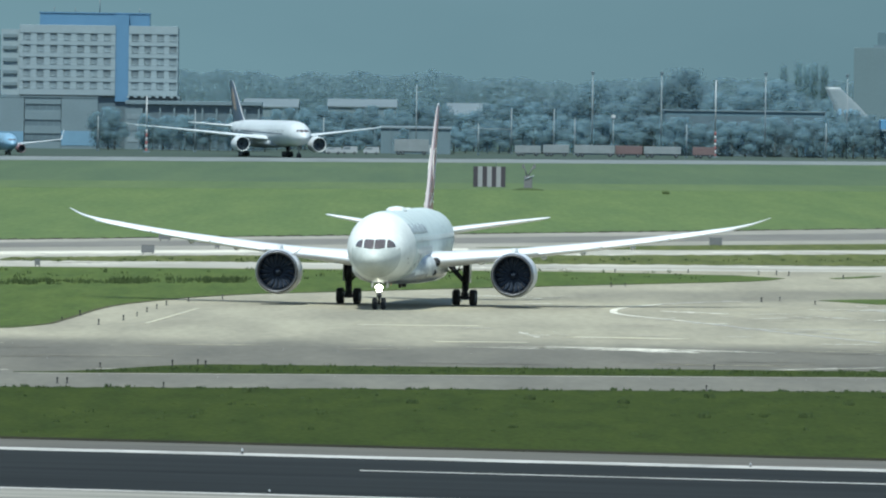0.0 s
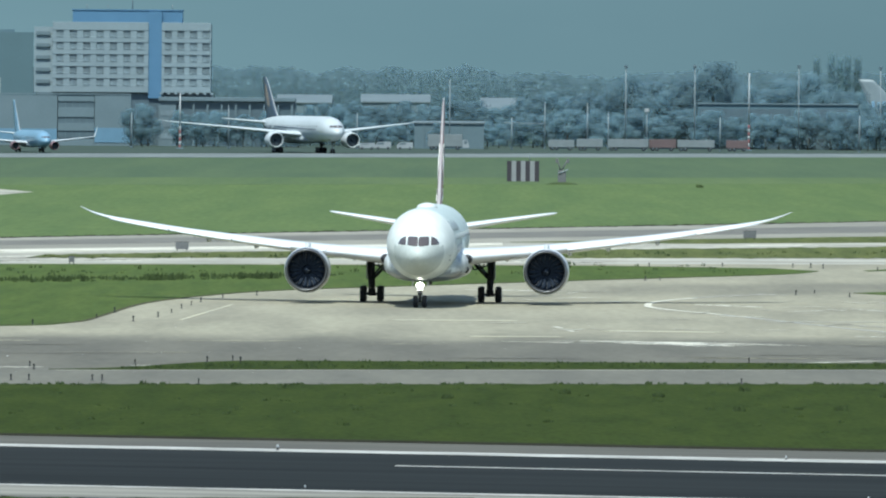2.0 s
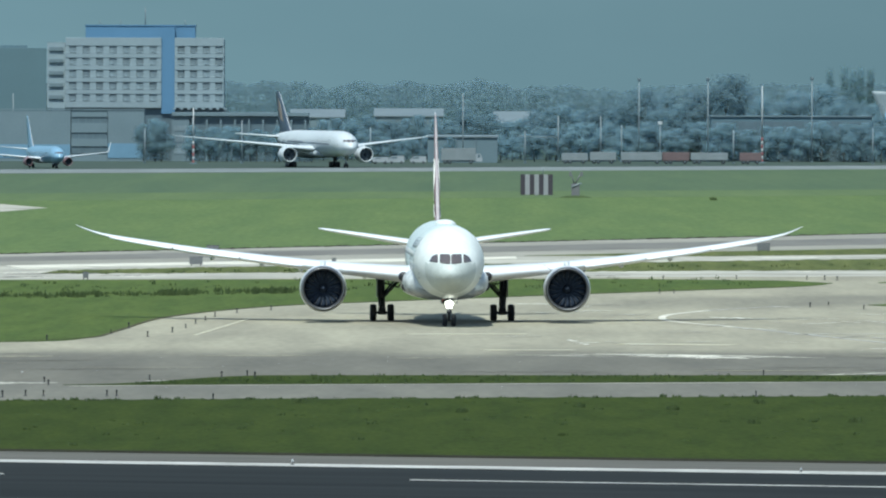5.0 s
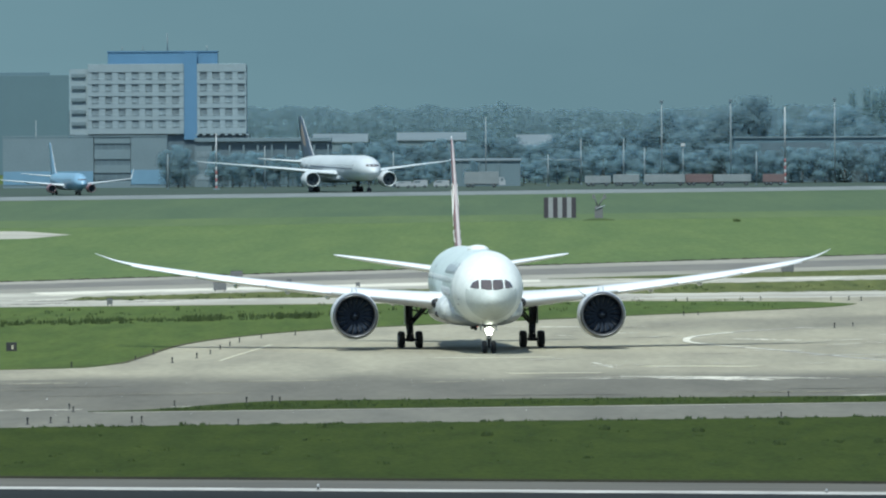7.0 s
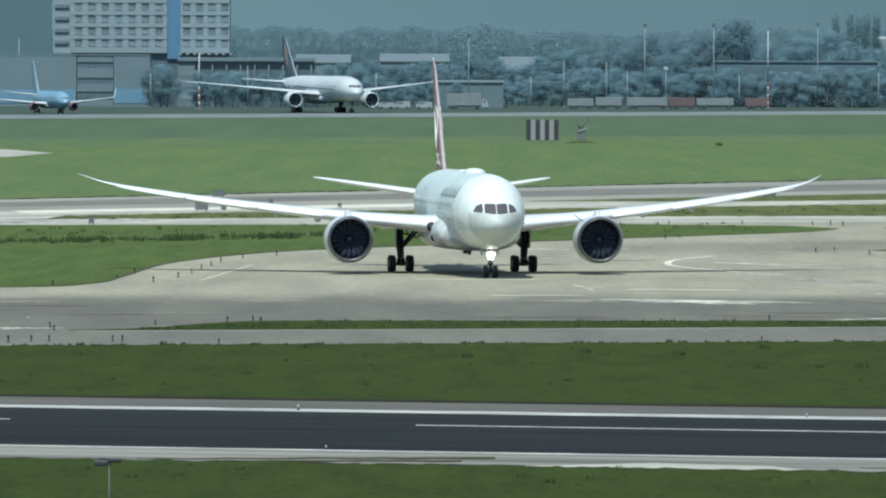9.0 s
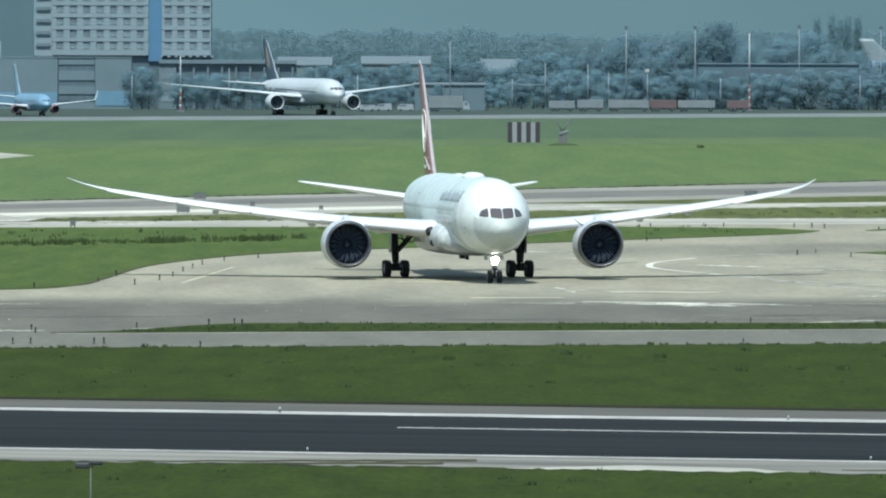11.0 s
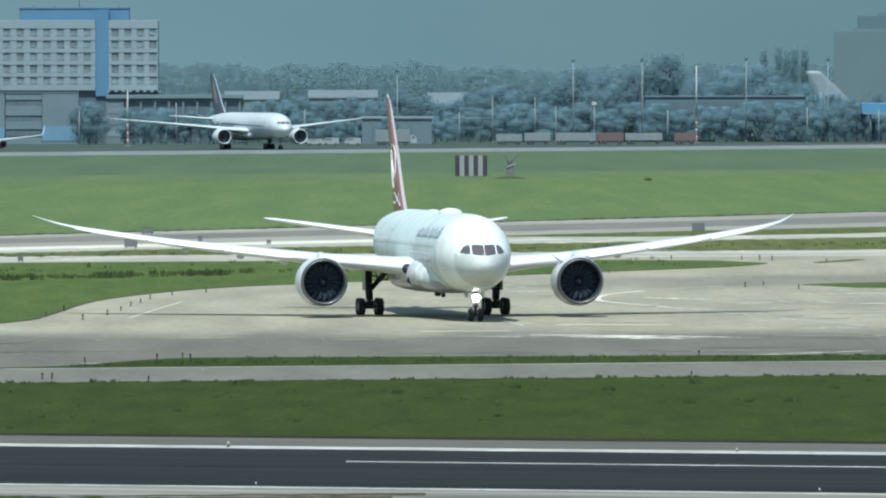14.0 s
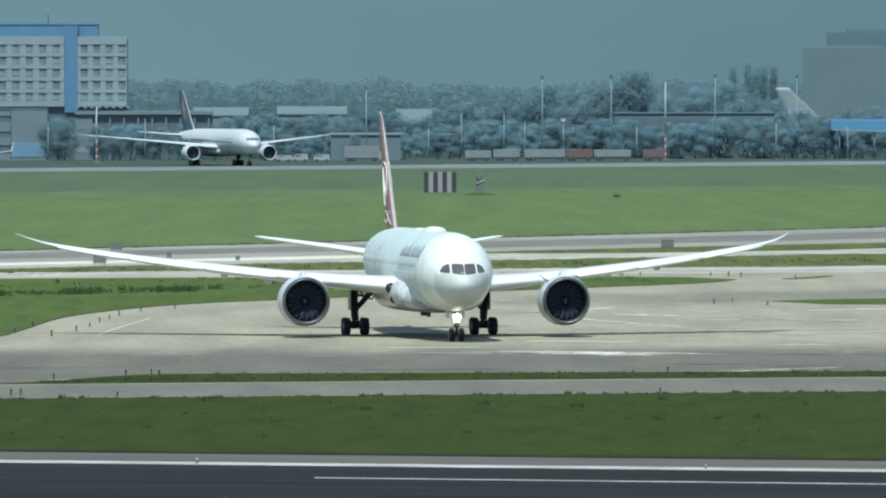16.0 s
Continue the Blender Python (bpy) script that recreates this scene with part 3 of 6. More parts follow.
def engine(plane, x, y, z, r, length, lip_m, cowl_m, detail=True):
    """A turbofan: cowl with a rounded lip, duct, fan, spinner and core nozzle. y is the inlet's plane."""
    e = part("engine", lathe([(0.12, r * 0.90), (0.35, r * 0.945), (0.9, r * 0.985), (length * 0.35, r), (length * 0.6, r * 0.985), (length * 0.85, r * 0.87), (length, r * 0.74),
                              (length, r * 0.70), (length * 0.7, r * 0.72)], 40, centre=(x, y, z)), cowl_m, plane, "grey engine nacelle")
    duct_m, blade_m = (M_DUCT, M_BLADE) if detail else (M_HAZEDUCT, M_HAZEDUCT)
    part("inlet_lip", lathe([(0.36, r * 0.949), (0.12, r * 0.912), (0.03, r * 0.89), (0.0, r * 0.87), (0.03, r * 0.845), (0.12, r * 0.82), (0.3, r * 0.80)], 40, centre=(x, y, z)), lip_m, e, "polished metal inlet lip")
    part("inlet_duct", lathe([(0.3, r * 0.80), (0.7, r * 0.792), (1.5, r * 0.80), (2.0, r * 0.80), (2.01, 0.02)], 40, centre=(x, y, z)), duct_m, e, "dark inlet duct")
    part("core_nozzle", lathe([(length * 0.8, r * 0.55), (length + 0.5, r * 0.42), (length + 1.4, r * 0.34), (length + 2.6, 0.03)], 24, centre=(x, y, z)), M_STEEL, e, "bare metal core nozzle")
    fan_at = y + 1.25
    n = 18 if detail else 10
    fan = part("fan", lathe([(0.28, r * 0.2), (0.3, r * 0.5), (0.32, r * 0.79)], 36, centre=(0, 0, 0)), blade_m, plane, "dark bladed engine fan")
    fan.location = (x, fan_at, z)
    for i in range(n):
        bm = bmesh.new()
        a = 2 * math.pi * i / n
        prev = None
        for k in range(5):
            rr = r * (0.2 + 0.585 * k / 4)
            tw = 0.12 + 0.25 * k / 4
            half = (0.5 * 2 * math.pi * rr / n) * 0.86
            sw = 0.06 * math.sin(k / 4 * math.pi)
            pts = []
            for sgn, th in ((-1, 0.0), (1, 0.0), (1, 0.03), (-1, 0.03)):
                da = a + sw + sgn * half / rr
                pts.append(bm.verts.new((rr * math.cos(da), sgn * half * tw + th, rr * math.sin(da))))
            if prev:
                for j in range(4):
                    bm.faces.new((prev[j], prev[(j + 1) % 4], pts[(j + 1) % 4], pts[j]))
            else:
                bm.faces.new(pts[::-1])
            prev = pts
        bm.faces.new(prev)
        part("fan_blade", bm, blade_m, fan)
        if detail:
            bm = bmesh.new()
            for k0, k1 in ((2, 3), (3, 4)):
                ends = []
                for k in (k0, k1):
                    rr = r * (0.2 + 0.58 * k / 4)
                    half = (0.5 * 2 * math.pi * rr / n) * 0.86
                    tw, sw = 0.12 + 0.25 * k / 4, 0.06 * math.sin(k / 4 * math.pi)
                    da = a + sw - half / rr
                    ends.append((rr * math.cos(da), -half * tw - 0.01, rr * math.sin(da)))
                add_tube(bm, ends[0], ends[1], 0.014, 0.022, 6)
            part("blade_edge", bm, M_EDGE, fan, "bare metal leading edge")
    part("spinner", lathe([(-0.5, 0.02), (-0.38, r * 0.06), (-0.1, r * 0.14), (0.25, r * 0.2)], 20), M_DUCT, fan, "grey spinner cone")
    bmw = bmesh.new()
    add_box(bmw, -0.05, 0.16, -0.36, -0.30, 0.03, 0.12)
    part("spinner_mark", bmw, M_STEEL, fan, "grey mark on the spinner")
    return e, fan


def wheel(parent, x, y, z, r, w, name="wheel", rim_m=M_STEEL):
    """Returns the tyre, whose rim is under it; it turns about x."""
    prof = [(-w * 0.5, r * 0.55), (-w * 0.5, r * 0.80), (-w * 0.42, r * 0.93), (-w * 0.22, r), (w * 0.22, r), (w * 0.42, r * 0.93), (w * 0.5, r * 0.80), (w * 0.5, r * 0.55)]
    t = part(name, lathe(prof, 28, "x", caps=True), M_TYRE, parent, "black rubber tyre")
    t.location = (x, y, z)
    rim = lathe([(-w * 0.53, 0.05), (-w * 0.53, r * 0.3), (-w * 0.505, r * 0.52), (w * 0.505, r * 0.52), (w * 0.53, r * 0.3), (w * 0.53, 0.05)], 20, "x", caps=True)
    part("rim", rim, rim_m, t, "grey metal wheel rim")
    return t


def airliner(p):
    """A twin-jet from a table of its measures. Returns the thing, its wheels and its fans."""
    plane = thing("airliner", p["label"], "airplane")
    hull = Hull(p["hull"], p["nose"])
    body = part("fuselage", hull.mesh(), p["body_m"], plane, p.get("body_label", ""))
    if p["fine"]:
        # The nose below the windows is painted darker for its shade and dirt.
        body.data.materials.append(M_NOSE_SHADE)
        for f in body.data.polygons:
            if f.center.y < p["nose"] + 3.0 and f.center.z < 5.15:
                f.material_index = 1
        # Behind the nose the body colour holds a painted sky reflection.
        body.data.materials.append(M_AFT_REFLECT)
        for f in body.data.polygons:
            if f.center.y > p["nose"] + 8.0:
                f.material_index = 2
    wheels, fans = [], []
    # belly fairing
    fr = p["fairing"]
    rings = []
    for y, w, z0, z1 in fr:
        ring = []
        for i in range(28):
            a = 2 * math.pi * i / 28
            cx, cz = math.cos(a), math.sin(a)
            ring.append((w * abs(cx) ** 0.75 * (1 if cx > 0 else -1), y, (z0 + z1) / 2 + (z1 - z0) / 2 * abs(cz) ** 0.8 * (1 if cz > 0 else -1)))
        rings.append(ring)
    fairing = part("belly_fairing", loft(rings), M_PETAL if p["fine"] else p["body_m"], plane, "wing root fairing painted pale where sunlit and dark where shaded")
    # The split by height paints a sunlit shoulder over a shaded underside.
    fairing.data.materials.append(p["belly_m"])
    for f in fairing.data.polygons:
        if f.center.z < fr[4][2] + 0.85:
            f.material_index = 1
    for sgn in (1, -1):
        st = smooth_stations(p["wing"])
        w = part("wing", aerofoil_mesh(st if sgn > 0 else mirror(st)), p["wing_m"], plane, "pale swept wing with a raked tip")
        for x, y0, y1, z in p["fairings"]:
            rows = []
            for k in range(7):
                t = k / 6
                rr = 0.21 * math.sin(math.pi * min(0.98, max(0.02, t))) ** 0.7 + 0.01
                rows.append((y0 + (y1 - y0) * t, rr))
            bm = lathe(rows, 10, centre=(sgn * x, 0, z + 0.1))
            part("flap_track_fairing", bm, p["belly_m"], w, "grey canoe fairing under the wing")
        if p["fine"]:
            # drooped slats along the leading edge, ending short of the raked tip
            for a, b in ((11.6, 16.6), (16.75, 22.1), (22.25, 27.4)):
                rows = []
                for k in range(5):
                    x = a + (b - a) * k / 4
                    q = [np.interp(x, [v[0] for v in st], [v[j] for v in st]) for j in (1, 2, 3)]
                    rows.append((x, q[0] - 0.16, 0.16 * q[1] + 0.2, q[2] - 0.10, 2.0))
                part("slat", aerofoil_mesh(rows if sgn > 0 else mirror(rows)), p["wing_m"], w, "pale drooped slat")
        st = smooth_stations(p["stab"])
        part("tailplane", aerofoil_mesh(st if sgn > 0 else mirror(st)), p["wing_m"], plane, "pale horizontal tailplane")
        ex, ey, ez, er, el = p["engine"]
        e, fan = engine(plane, sgn * ex, ey, ez, er, el, M_METAL if p["fine"] else p["cowl_m"], p["cowl_m"], p["fine"])
        fans.append(fan)
        # pylon
        py = [(ey + el * 0.22, ez + er * 0.93, ez + er * 1.02, 0.10), (ey + el * 0.45, ez + er * 0.9, ez + er * 1.18, 0.26), (ey + el * 0.95, ez + er * 0.62, p["pylon_z"], 0.30), (ey + el * 1.7, ez + er * 0.62, p["pylon_z"], 0.08)]
        rings = [[(sgn * ex - t, y, a), (sgn * ex + t, y, a), (sgn * ex + t * 0.8, y, b), (sgn * ex - t * 0.8, y, b)] for y, a, b, t in py]
        part("pylon", loft(rings), p["cowl_m"], plane, "pale engine pylon")
        if p["fine"]:
            # chine on the inboard side of the cowl
            a = radians(48)
            cx, cz = ex - er * math.cos(a) , ez + er * math.sin(a)
            bm = loft([[(sgn * (cx + 0.1), ey + 1.0, cz - 0.05), (sgn * (cx + 0.12), ey + 1.0, cz), (sgn * (cx + 0.1), ey + 1.02, cz + 0.02)],
                       [(sgn * (cx + 0.1), ey + 1.9, cz - 0.05), (sgn * (cx - 0.02), ey + 1.9, cz + 0.04), (sgn * (cx - 0.62), ey + 1.95, cz + 0.58)],
                       [(sgn * (cx + 0.1), ey + 2.7, cz - 0.05), (sgn * (cx + 0.02), ey + 2.7, cz + 0.03), (sgn * (cx - 0.64), ey + 2.6, cz + 0.56)]])
            part("nacelle_strake", bm, p["wing_m"], e, "small pale strake", smooth=False)
    # fin
    st = smooth_stations(p["fin"], 4)
    part("fin", aerofoil_mesh(st, upright=True), p["fin_m"], plane, p["fin_label"])
    # the fin's bare leading edge
    strip_w = 0.26 if p["fine"] else 0.22
    st2 = [(z, y - 0.06, strip_w + 0.015 * c, x, k * c / (strip_w + 0.015 * c) * (0.62 if p["fine"] else 0.44)) for z, y, c, x, k in st]
    part("fin_leading_edge", aerofoil_mesh(st2, upright=True), M_FINEDGE if p["fine"] else M_BELLY, plane, "pale leading edge strip")
    if p["fine"]:
        z, y, c, x, k = st[-1]
        cap = [(z - 0.45, y - 0.82, c + 0.75, x, k), (z + 0.02, y - 0.02, c + 0.04, x, k * 1.1), (z + 0.16, y + 0.35, c * 0.6, x, k * 0.8)]
        part("fin_cap", aerofoil_mesh(cap, upright=True), M_WINGTOP, plane, "white tip of the fin")
    # main gear
    mx, mr, mw, half, rows, leg = p["main"]
    for sgn in (1, -1):
        bm = bmesh.new()
        add_tube(bm, (sgn * mx, 0, mr + 0.5), (sgn * (mx + 0.15), 0.25, leg), 0.25 * mr / 0.6, 0.36, 14)
        add_tube(bm, (sgn * mx, 0, mr), (sgn * mx, 0, mr + 1.0), 0.12, 0.12, 12)
        add_tube(bm, (sgn * mx, 0, mr * 0.95), (sgn * mx, 0, mr * 1.5), 0.24, 0.2, 12)
        gear = part("main_gear_leg", bm, M_DARKSTEEL, plane, "dark steel main landing gear leg")
        bm = bmesh.new()
        y0, y1 = rows[0] - 0.15, rows[-1] + 0.15
        add_tube(bm, (sgn * mx, y0, mr), (sgn * mx, y1, mr), 0.16, 0.16, 10)
        for y in rows:
            add_tube(bm, (sgn * mx - half, y, mr), (sgn * mx + half, y, mr), 0.09, 0.09, 10)
        add_box(bm, sgn * mx - 0.3, sgn * mx + 0.3, -0.35, 0.35, mr - 0.18, mr + 0.42)
        add_tube(bm, (sgn * mx - 0.25, -0.5, mr + 0.1), (sgn * mx - 0.05, -0.3, mr + 1.2), 0.06, 0.06, 8)
        add_tube(bm, (sgn * mx + 0.25, -0.5, mr + 0.1), (sgn * mx + 0.05, -0.3, mr + 1.2), 0.06, 0.06, 8)
        part("bogie_beam", bm, M_DARKSTEEL, gear, "dark steel bogie beam with axles")
        bm = bmesh.new()
        add_tube(bm, (sgn * mx, 0.1, mr + 1.15), (sgn * (mx - 2.0), 0.3, leg + 0.1), 0.13, 0.15, 10)
        add_tube(bm, (sgn * (mx - 0.9), 0.2, mr + 1.9), (sgn * (mx - 0.2), 0.2, leg - 0.2), 0.05, 0.05, 8)
        add_tube(bm, (sgn * mx, 0.0, mr + 1.3), (sgn * mx, -1.6, leg), 0.08, 0.09, 10)
        add_tube(bm, (sgn * (mx - 0.15), -0.1, mr + 1.6), (sgn * (mx - 1.5), -0.2, leg), 0.07, 0.08, 8)
        add_tube(bm, (sgn * (mx - 2.3), -0.2, leg - 0.95), (sgn * (mx - 2.75), 0.0, leg + 0.2), 0.07, 0.09, 8)
        add_tube(bm, (sgn * (mx + 0.1), 0.1, leg - 0.7), (sgn * (mx - 1.35), 0.25, mr + 2.05), 0.06, 0.06, 8)
        add_tube(bm, (sgn * (mx - 1.35), 0.25, mr + 2.05), (sgn * (mx - 1.9), 0.3, leg - 0.1), 0.05, 0.05, 8)
        part("gear_brace", bm, M_DARKSTEEL, gear, "dark side and drag braces")
        bm = bmesh.new()
        add_box(bm, sgn * (mx + 0.42) - 0.04, sgn * (mx + 0.42) + 0.04, -0.75, 1.0, mr + 1.25, leg + 0.2)
        part("gear_door", bm, M_BELLY, gear, "grey main gear door", smooth=False)
        for y in rows:
            for k in (-1, 1):
                wheels.append((wheel(plane, sgn * mx + k * half, y, mr, mr, mw), mr))
    # nose gear
    ny, nr, nw, nh, top = p["nose_gear"]
    bm = bmesh.new()
    add_tube(bm, (0, ny, nr), (0, ny + 0.05, top), 0.10, 0.15, 12)
    add_tube(bm, (-nh, ny, nr), (nh, ny, nr), 0.07, 0.07, 10)
    add_tube(bm, (0, ny, nr + 0.6), (0, ny + 1.5, top), 0.06, 0.08, 10)
    add_box(bm, -0.2, 0.2, ny - 0.14, ny + 0.12, nr + 0.55, nr + 0.8)
    ng = part("nose_gear_leg", bm, M_DARKSTEEL if p["lit"] else M_STEEL, plane, "steel nose landing gear leg")
    for sgn in (1, -1):
        wheels.append((wheel(plane, sgn * nh, ny, nr, nr, nw), nr))
        bm = bmesh.new()
        add_box(bm, sgn * 0.62 - 0.025, sgn * 0.62 + 0.025, ny - 0.4, ny + 1.6, top - 0.75, top + 0.15)
        part("nose_gear_door", bm, p["belly_m"], ng, "grey nose gear door", smooth=False)
        if p["lit"]:
            # Lamps are enlarged, and a lower pair added, to fill out their glare.
            part("landing_light", lathe([(-0.12, 0.02), (-0.08, 0.12), (0.0, 0.155), (0.12, 0.12)], 16, centre=(sgn * 0.16, ny - 0.26, top - 0.70)), M_LAMP, ng, "glowing white landing light")
            part("nose_lamp", lathe([(-0.08, 0.02), (-0.05, 0.09), (0.0, 0.11), (0.1, 0.08)], 14, centre=(sgn * 0.11, ny - 0.24, top - 0.98)), M_LAMP, ng, "glowing white nose lamp sized for its glare")
    if p["lit"]:
        part("nose_lamp", lathe([(-0.10, 0.02), (-0.06, 0.12), (0.1, 0.10)], 14, centre=(0, ny - 0.26, top - 0.58)), M_LAMP, ng, "glowing white nose lamp sized for its glare")
    # cockpit panes and frames
    for q in p["panes"]:
        for sgn in (1, -1):
            o = [(sgn * x, z) for x, z in q]
            part("cockpit_window", hull_patch(hull, o, 0.02, 0.05, curve=0.28), M_GLASS, body, "dark cockpit window pane")
    # passenger windows and doors
    for sgn in (1, -1):
        s = p["windows"][0]
        while s < p["windows"][1]:
            z = p["windows"][2]
            part("cabin_window", hull_patch(hull, [(s - 0.14, z - 0.23), (s + 0.14, z - 0.23), (s + 0.14, z + 0.23), (s - 0.14, z + 0.23)], 0.012, 0.03, 2, False, sgn), M_CABIN if p["fine"] else M_GLASS, body)
            s += p["windows"][3]
        for s in p["doors"]:
            for a, b in (((s - 0.55, z - 1.05), (s - 0.51, z + 0.85)), ((s + 0.51, z - 1.05), (s + 0.55, z + 0.85)), ((s - 0.55, z + 0.85), (s + 0.55, z + 0.89))):
                part("door_seam", hull_patch(hull, [(a[0], a[1]), (b[0], a[1]), (b[0], b[1]), (a[0], b[1])], 0.014, 0.03, 3, False, sgn), M_BELLY, body, "grey door outline")
    return plane, hull, body, wheels, fans


D_NEAR = dict(
    label="white wide-body twin-jet with red tail taxiing on the apron", nose=-31.8, fine=True, lit=True,
    hull=[(0, 0.03, 0.03, 4.30), (0.12, 0.42, 0.36, 4.31), (0.4, 0.82, 0.70, 4.34), (1.0, 1.30, 1.16, 4.43), (2.0, 1.78, 1.70, 4.58), (3.2, 2.19, 2.20, 4.76), (4.5, 2.50, 2.57, 4.93), (6.0, 2.71, 2.79, 5.05),
          (8.0, 2.84, 2.92, 5.12), (10.5, 2.89, 2.97, 5.15), (40.0, 2.89, 2.97, 5.15), (45.0, 2.80, 2.86, 5.25), (50.0, 2.45, 2.42, 5.52), (54.0, 1.92, 1.85, 5.85), (58.0, 1.22, 1.2, 6.25), (61.0, 0.62, 0.66, 6.5), (62.6, 0.2, 0.26, 6.62)],
    body_m=M_WHITE, belly_m=M_BELLY, wing_m=M_WINGTOP, cowl_m=M_NACELLE, fin_m=M_RED, fin_label="red vertical fin with a white round emblem",
    fairing=[(-19.0, 0.6, 2.3, 2.6), (-18.2, 2.3, 2.1, 3.9), (-17.3, 2.9, 2.0, 4.45), (-15.5, 3.25, 1.95, 4.7), (-12.5, 3.5, 1.92, 4.8), (-6.0, 3.6, 1.85, 4.7), (0.0, 3.5, 1.85, 4.4), (4.0, 3.0, 1.95, 4.2), (7.5, 1.6, 2.1, 3.2), (9.0, 0.4, 2.2, 2.5)],
    wing=[(2.0, -12.2, 13.4, 3.75, 1.0), (5.0, -10.0, 10.8, 4.0, 1.0), (9.9, -6.6, 7.6, 4.45, 1.05), (19.0, -0.2, 4.9, 5.48, 1.1), (25.5, 4.4, 3.3, 6.44, 1.05), (28.4, 7.2, 2.2, 7.02, 0.85), (30.2, 11.0, 0.5, 7.68, 0.7)],
    fairings=[(6.4, -4.0, 2.6, 3.55), (11.6, -2.4, 3.4, 4.05), (14.8, 0.0, 4.9, 4.45), (18.9, 2.2, 6.2, 4.95)],
    stab=[(0.8, 20.8, 6.6, 5.86, 0.9), (5.0, 24.6, 4.5, 6.50, 0.9), (9.0, 28.2, 2.4, 7.09, 0.85), (9.82, 29.4, 0.9, 7.22, 0.7)],
    engine=(9.93, -12.3, 2.79, 1.92, 5.6), pylon_z=4.45,
    fin=[(7.4, 15.0, 9.2, 0.0, 0.46), (8.4, 17.6, 7.2, 0.0, 0.56), (12.0, 21.6, 5.1, 0.0, 0.66), (16.0, 26.2, 2.9, 0.0, 0.74), (16.95, 28.0, 1.3, 0.0, 0.6)],
    main=(4.95, 0.67, 0.52, 0.72, (-0.73, 0.73), 3.9), nose_gear=(-25.8, 0.5, 0.40, 0.36, 2.55),
    panes=[[(0.02, 5.05), (0.91, 5.16), (0.88, 5.89), (0.02, 5.87)], [(1.01, 5.17), (1.73, 5.24), (1.47, 5.70), (1.01, 5.91)]],
    windows=(9.4, 49.0, 5.75, 0.95), doors=(8.2, 19.4, 37.0, 50.4))
near_plane, near_hull, near_body, near_wheels, near_fans = airliner(D_NEAR)

# lettering drawn as plain bars, faint flower pattern, aerials and beacons of the near airliner
for sgn in (1, -1):
    for k, (w, h) in enumerate(((1.0, 0.85), (0.8, 0.6), (0.9, 0.85), (1.1, 0.7), (0.5, 0.85), (1.0, 0.6), (0.9, 0.85), (0.7, 0.65), (1.0, 0.75), (0.8, 0.6))):
        s = 8.0 + 1.32 * k
        part("title_bar", hull_patch(near_hull, [(s, 6.25), (s + w, 6.25), (s + w, 6.25 + h), (s, 6.25 + h)], 0.012, 0.03, 3, False, sgn), M_TITLE, near_body, "grey bar of the lettering")
    for k in range(10):
        s = 10.6 + 1.3 * k
        part("subtitle_bar", hull_patch(near_hull, [(s, 4.50), (s + 0.85, 4.50), (s + 0.85, 5.15), (s, 5.15)], 0.012, 0.03, 3, False, sgn), M_FAINT, near_body, "grey bar of smaller lettering")
    for k in range(9):
        s = 41.0 + 1.1 * k
        part("flower_pattern", hull_patch(near_hull, [(s, 3.2 + 0.1 * k), (s + 0.45, 3.2 + 0.1 * k), (s + 1.1, 7.0), (s + 0.8, 7.0)], 0.012, 0.03, 4, False, sgn), M_FAINT, near_body, "pale grey pattern stroke")
rings = [[(w * math.cos(2 * math.pi * i / 16), y, 8.02 + h * math.sin(2 * math.pi * i / 16)) for i in range(16)]
         for y, w, h in ((-13.2, 0.1, 0.08), (-12.6, 0.6, 0.3), (-11.6, 0.85, 0.42), (-10.2, 0.85, 0.42), (-9.2, 0.55, 0.28), (-8.4, 0.1, 0.08))]
part("radome", loft(rings), M_WHITE, near_plane, "white antenna radome on the crown")
rings = [[(w * math.cos(2 * math.pi * i / 16), y, 8.02 + h * math.sin(2 * math.pi * i / 16)) for i in range(16)]
         for y, w, h in ((-2.0, 0.1, 0.08), (-1.5, 0.4, 0.2), (0.2, 0.4, 0.2), (1.0, 0.1, 0.08))]
for y, z, w, h in ((-6.5, 1.62, 0.25, 0.12), (-3.0, 1.60, 0.4, 0.08), (-20.0, 2.15, 0.15, 0.2)):
    part("belly_aerial", box(-w / 2, w / 2, y - 0.4, y + 0.4, z - h, z + 0.25, bevel=0.04), M_DARKSTEEL, near_plane, "small dark aerial under the belly", smooth=False)
part("radome", loft(rings), M_WHITE, near_plane, "small white radome on the crown")
part("beacon", lathe([(-0.10, 0.03), (-0.06, 0.07), (0.06, 0.07), (0.10, 0.03)], 12, "z", (0, -14.6, 8.06)), M_BEACON, near_plane, "small red beacon")
part("beacon", lathe([(-0.10, 0.03), (-0.06, 0.07), (0.06, 0.07), (0.10, 0.03)], 12, "z", (-0.2, -13.0, 1.98)), M_BEACON, near_plane, "small red beacon")
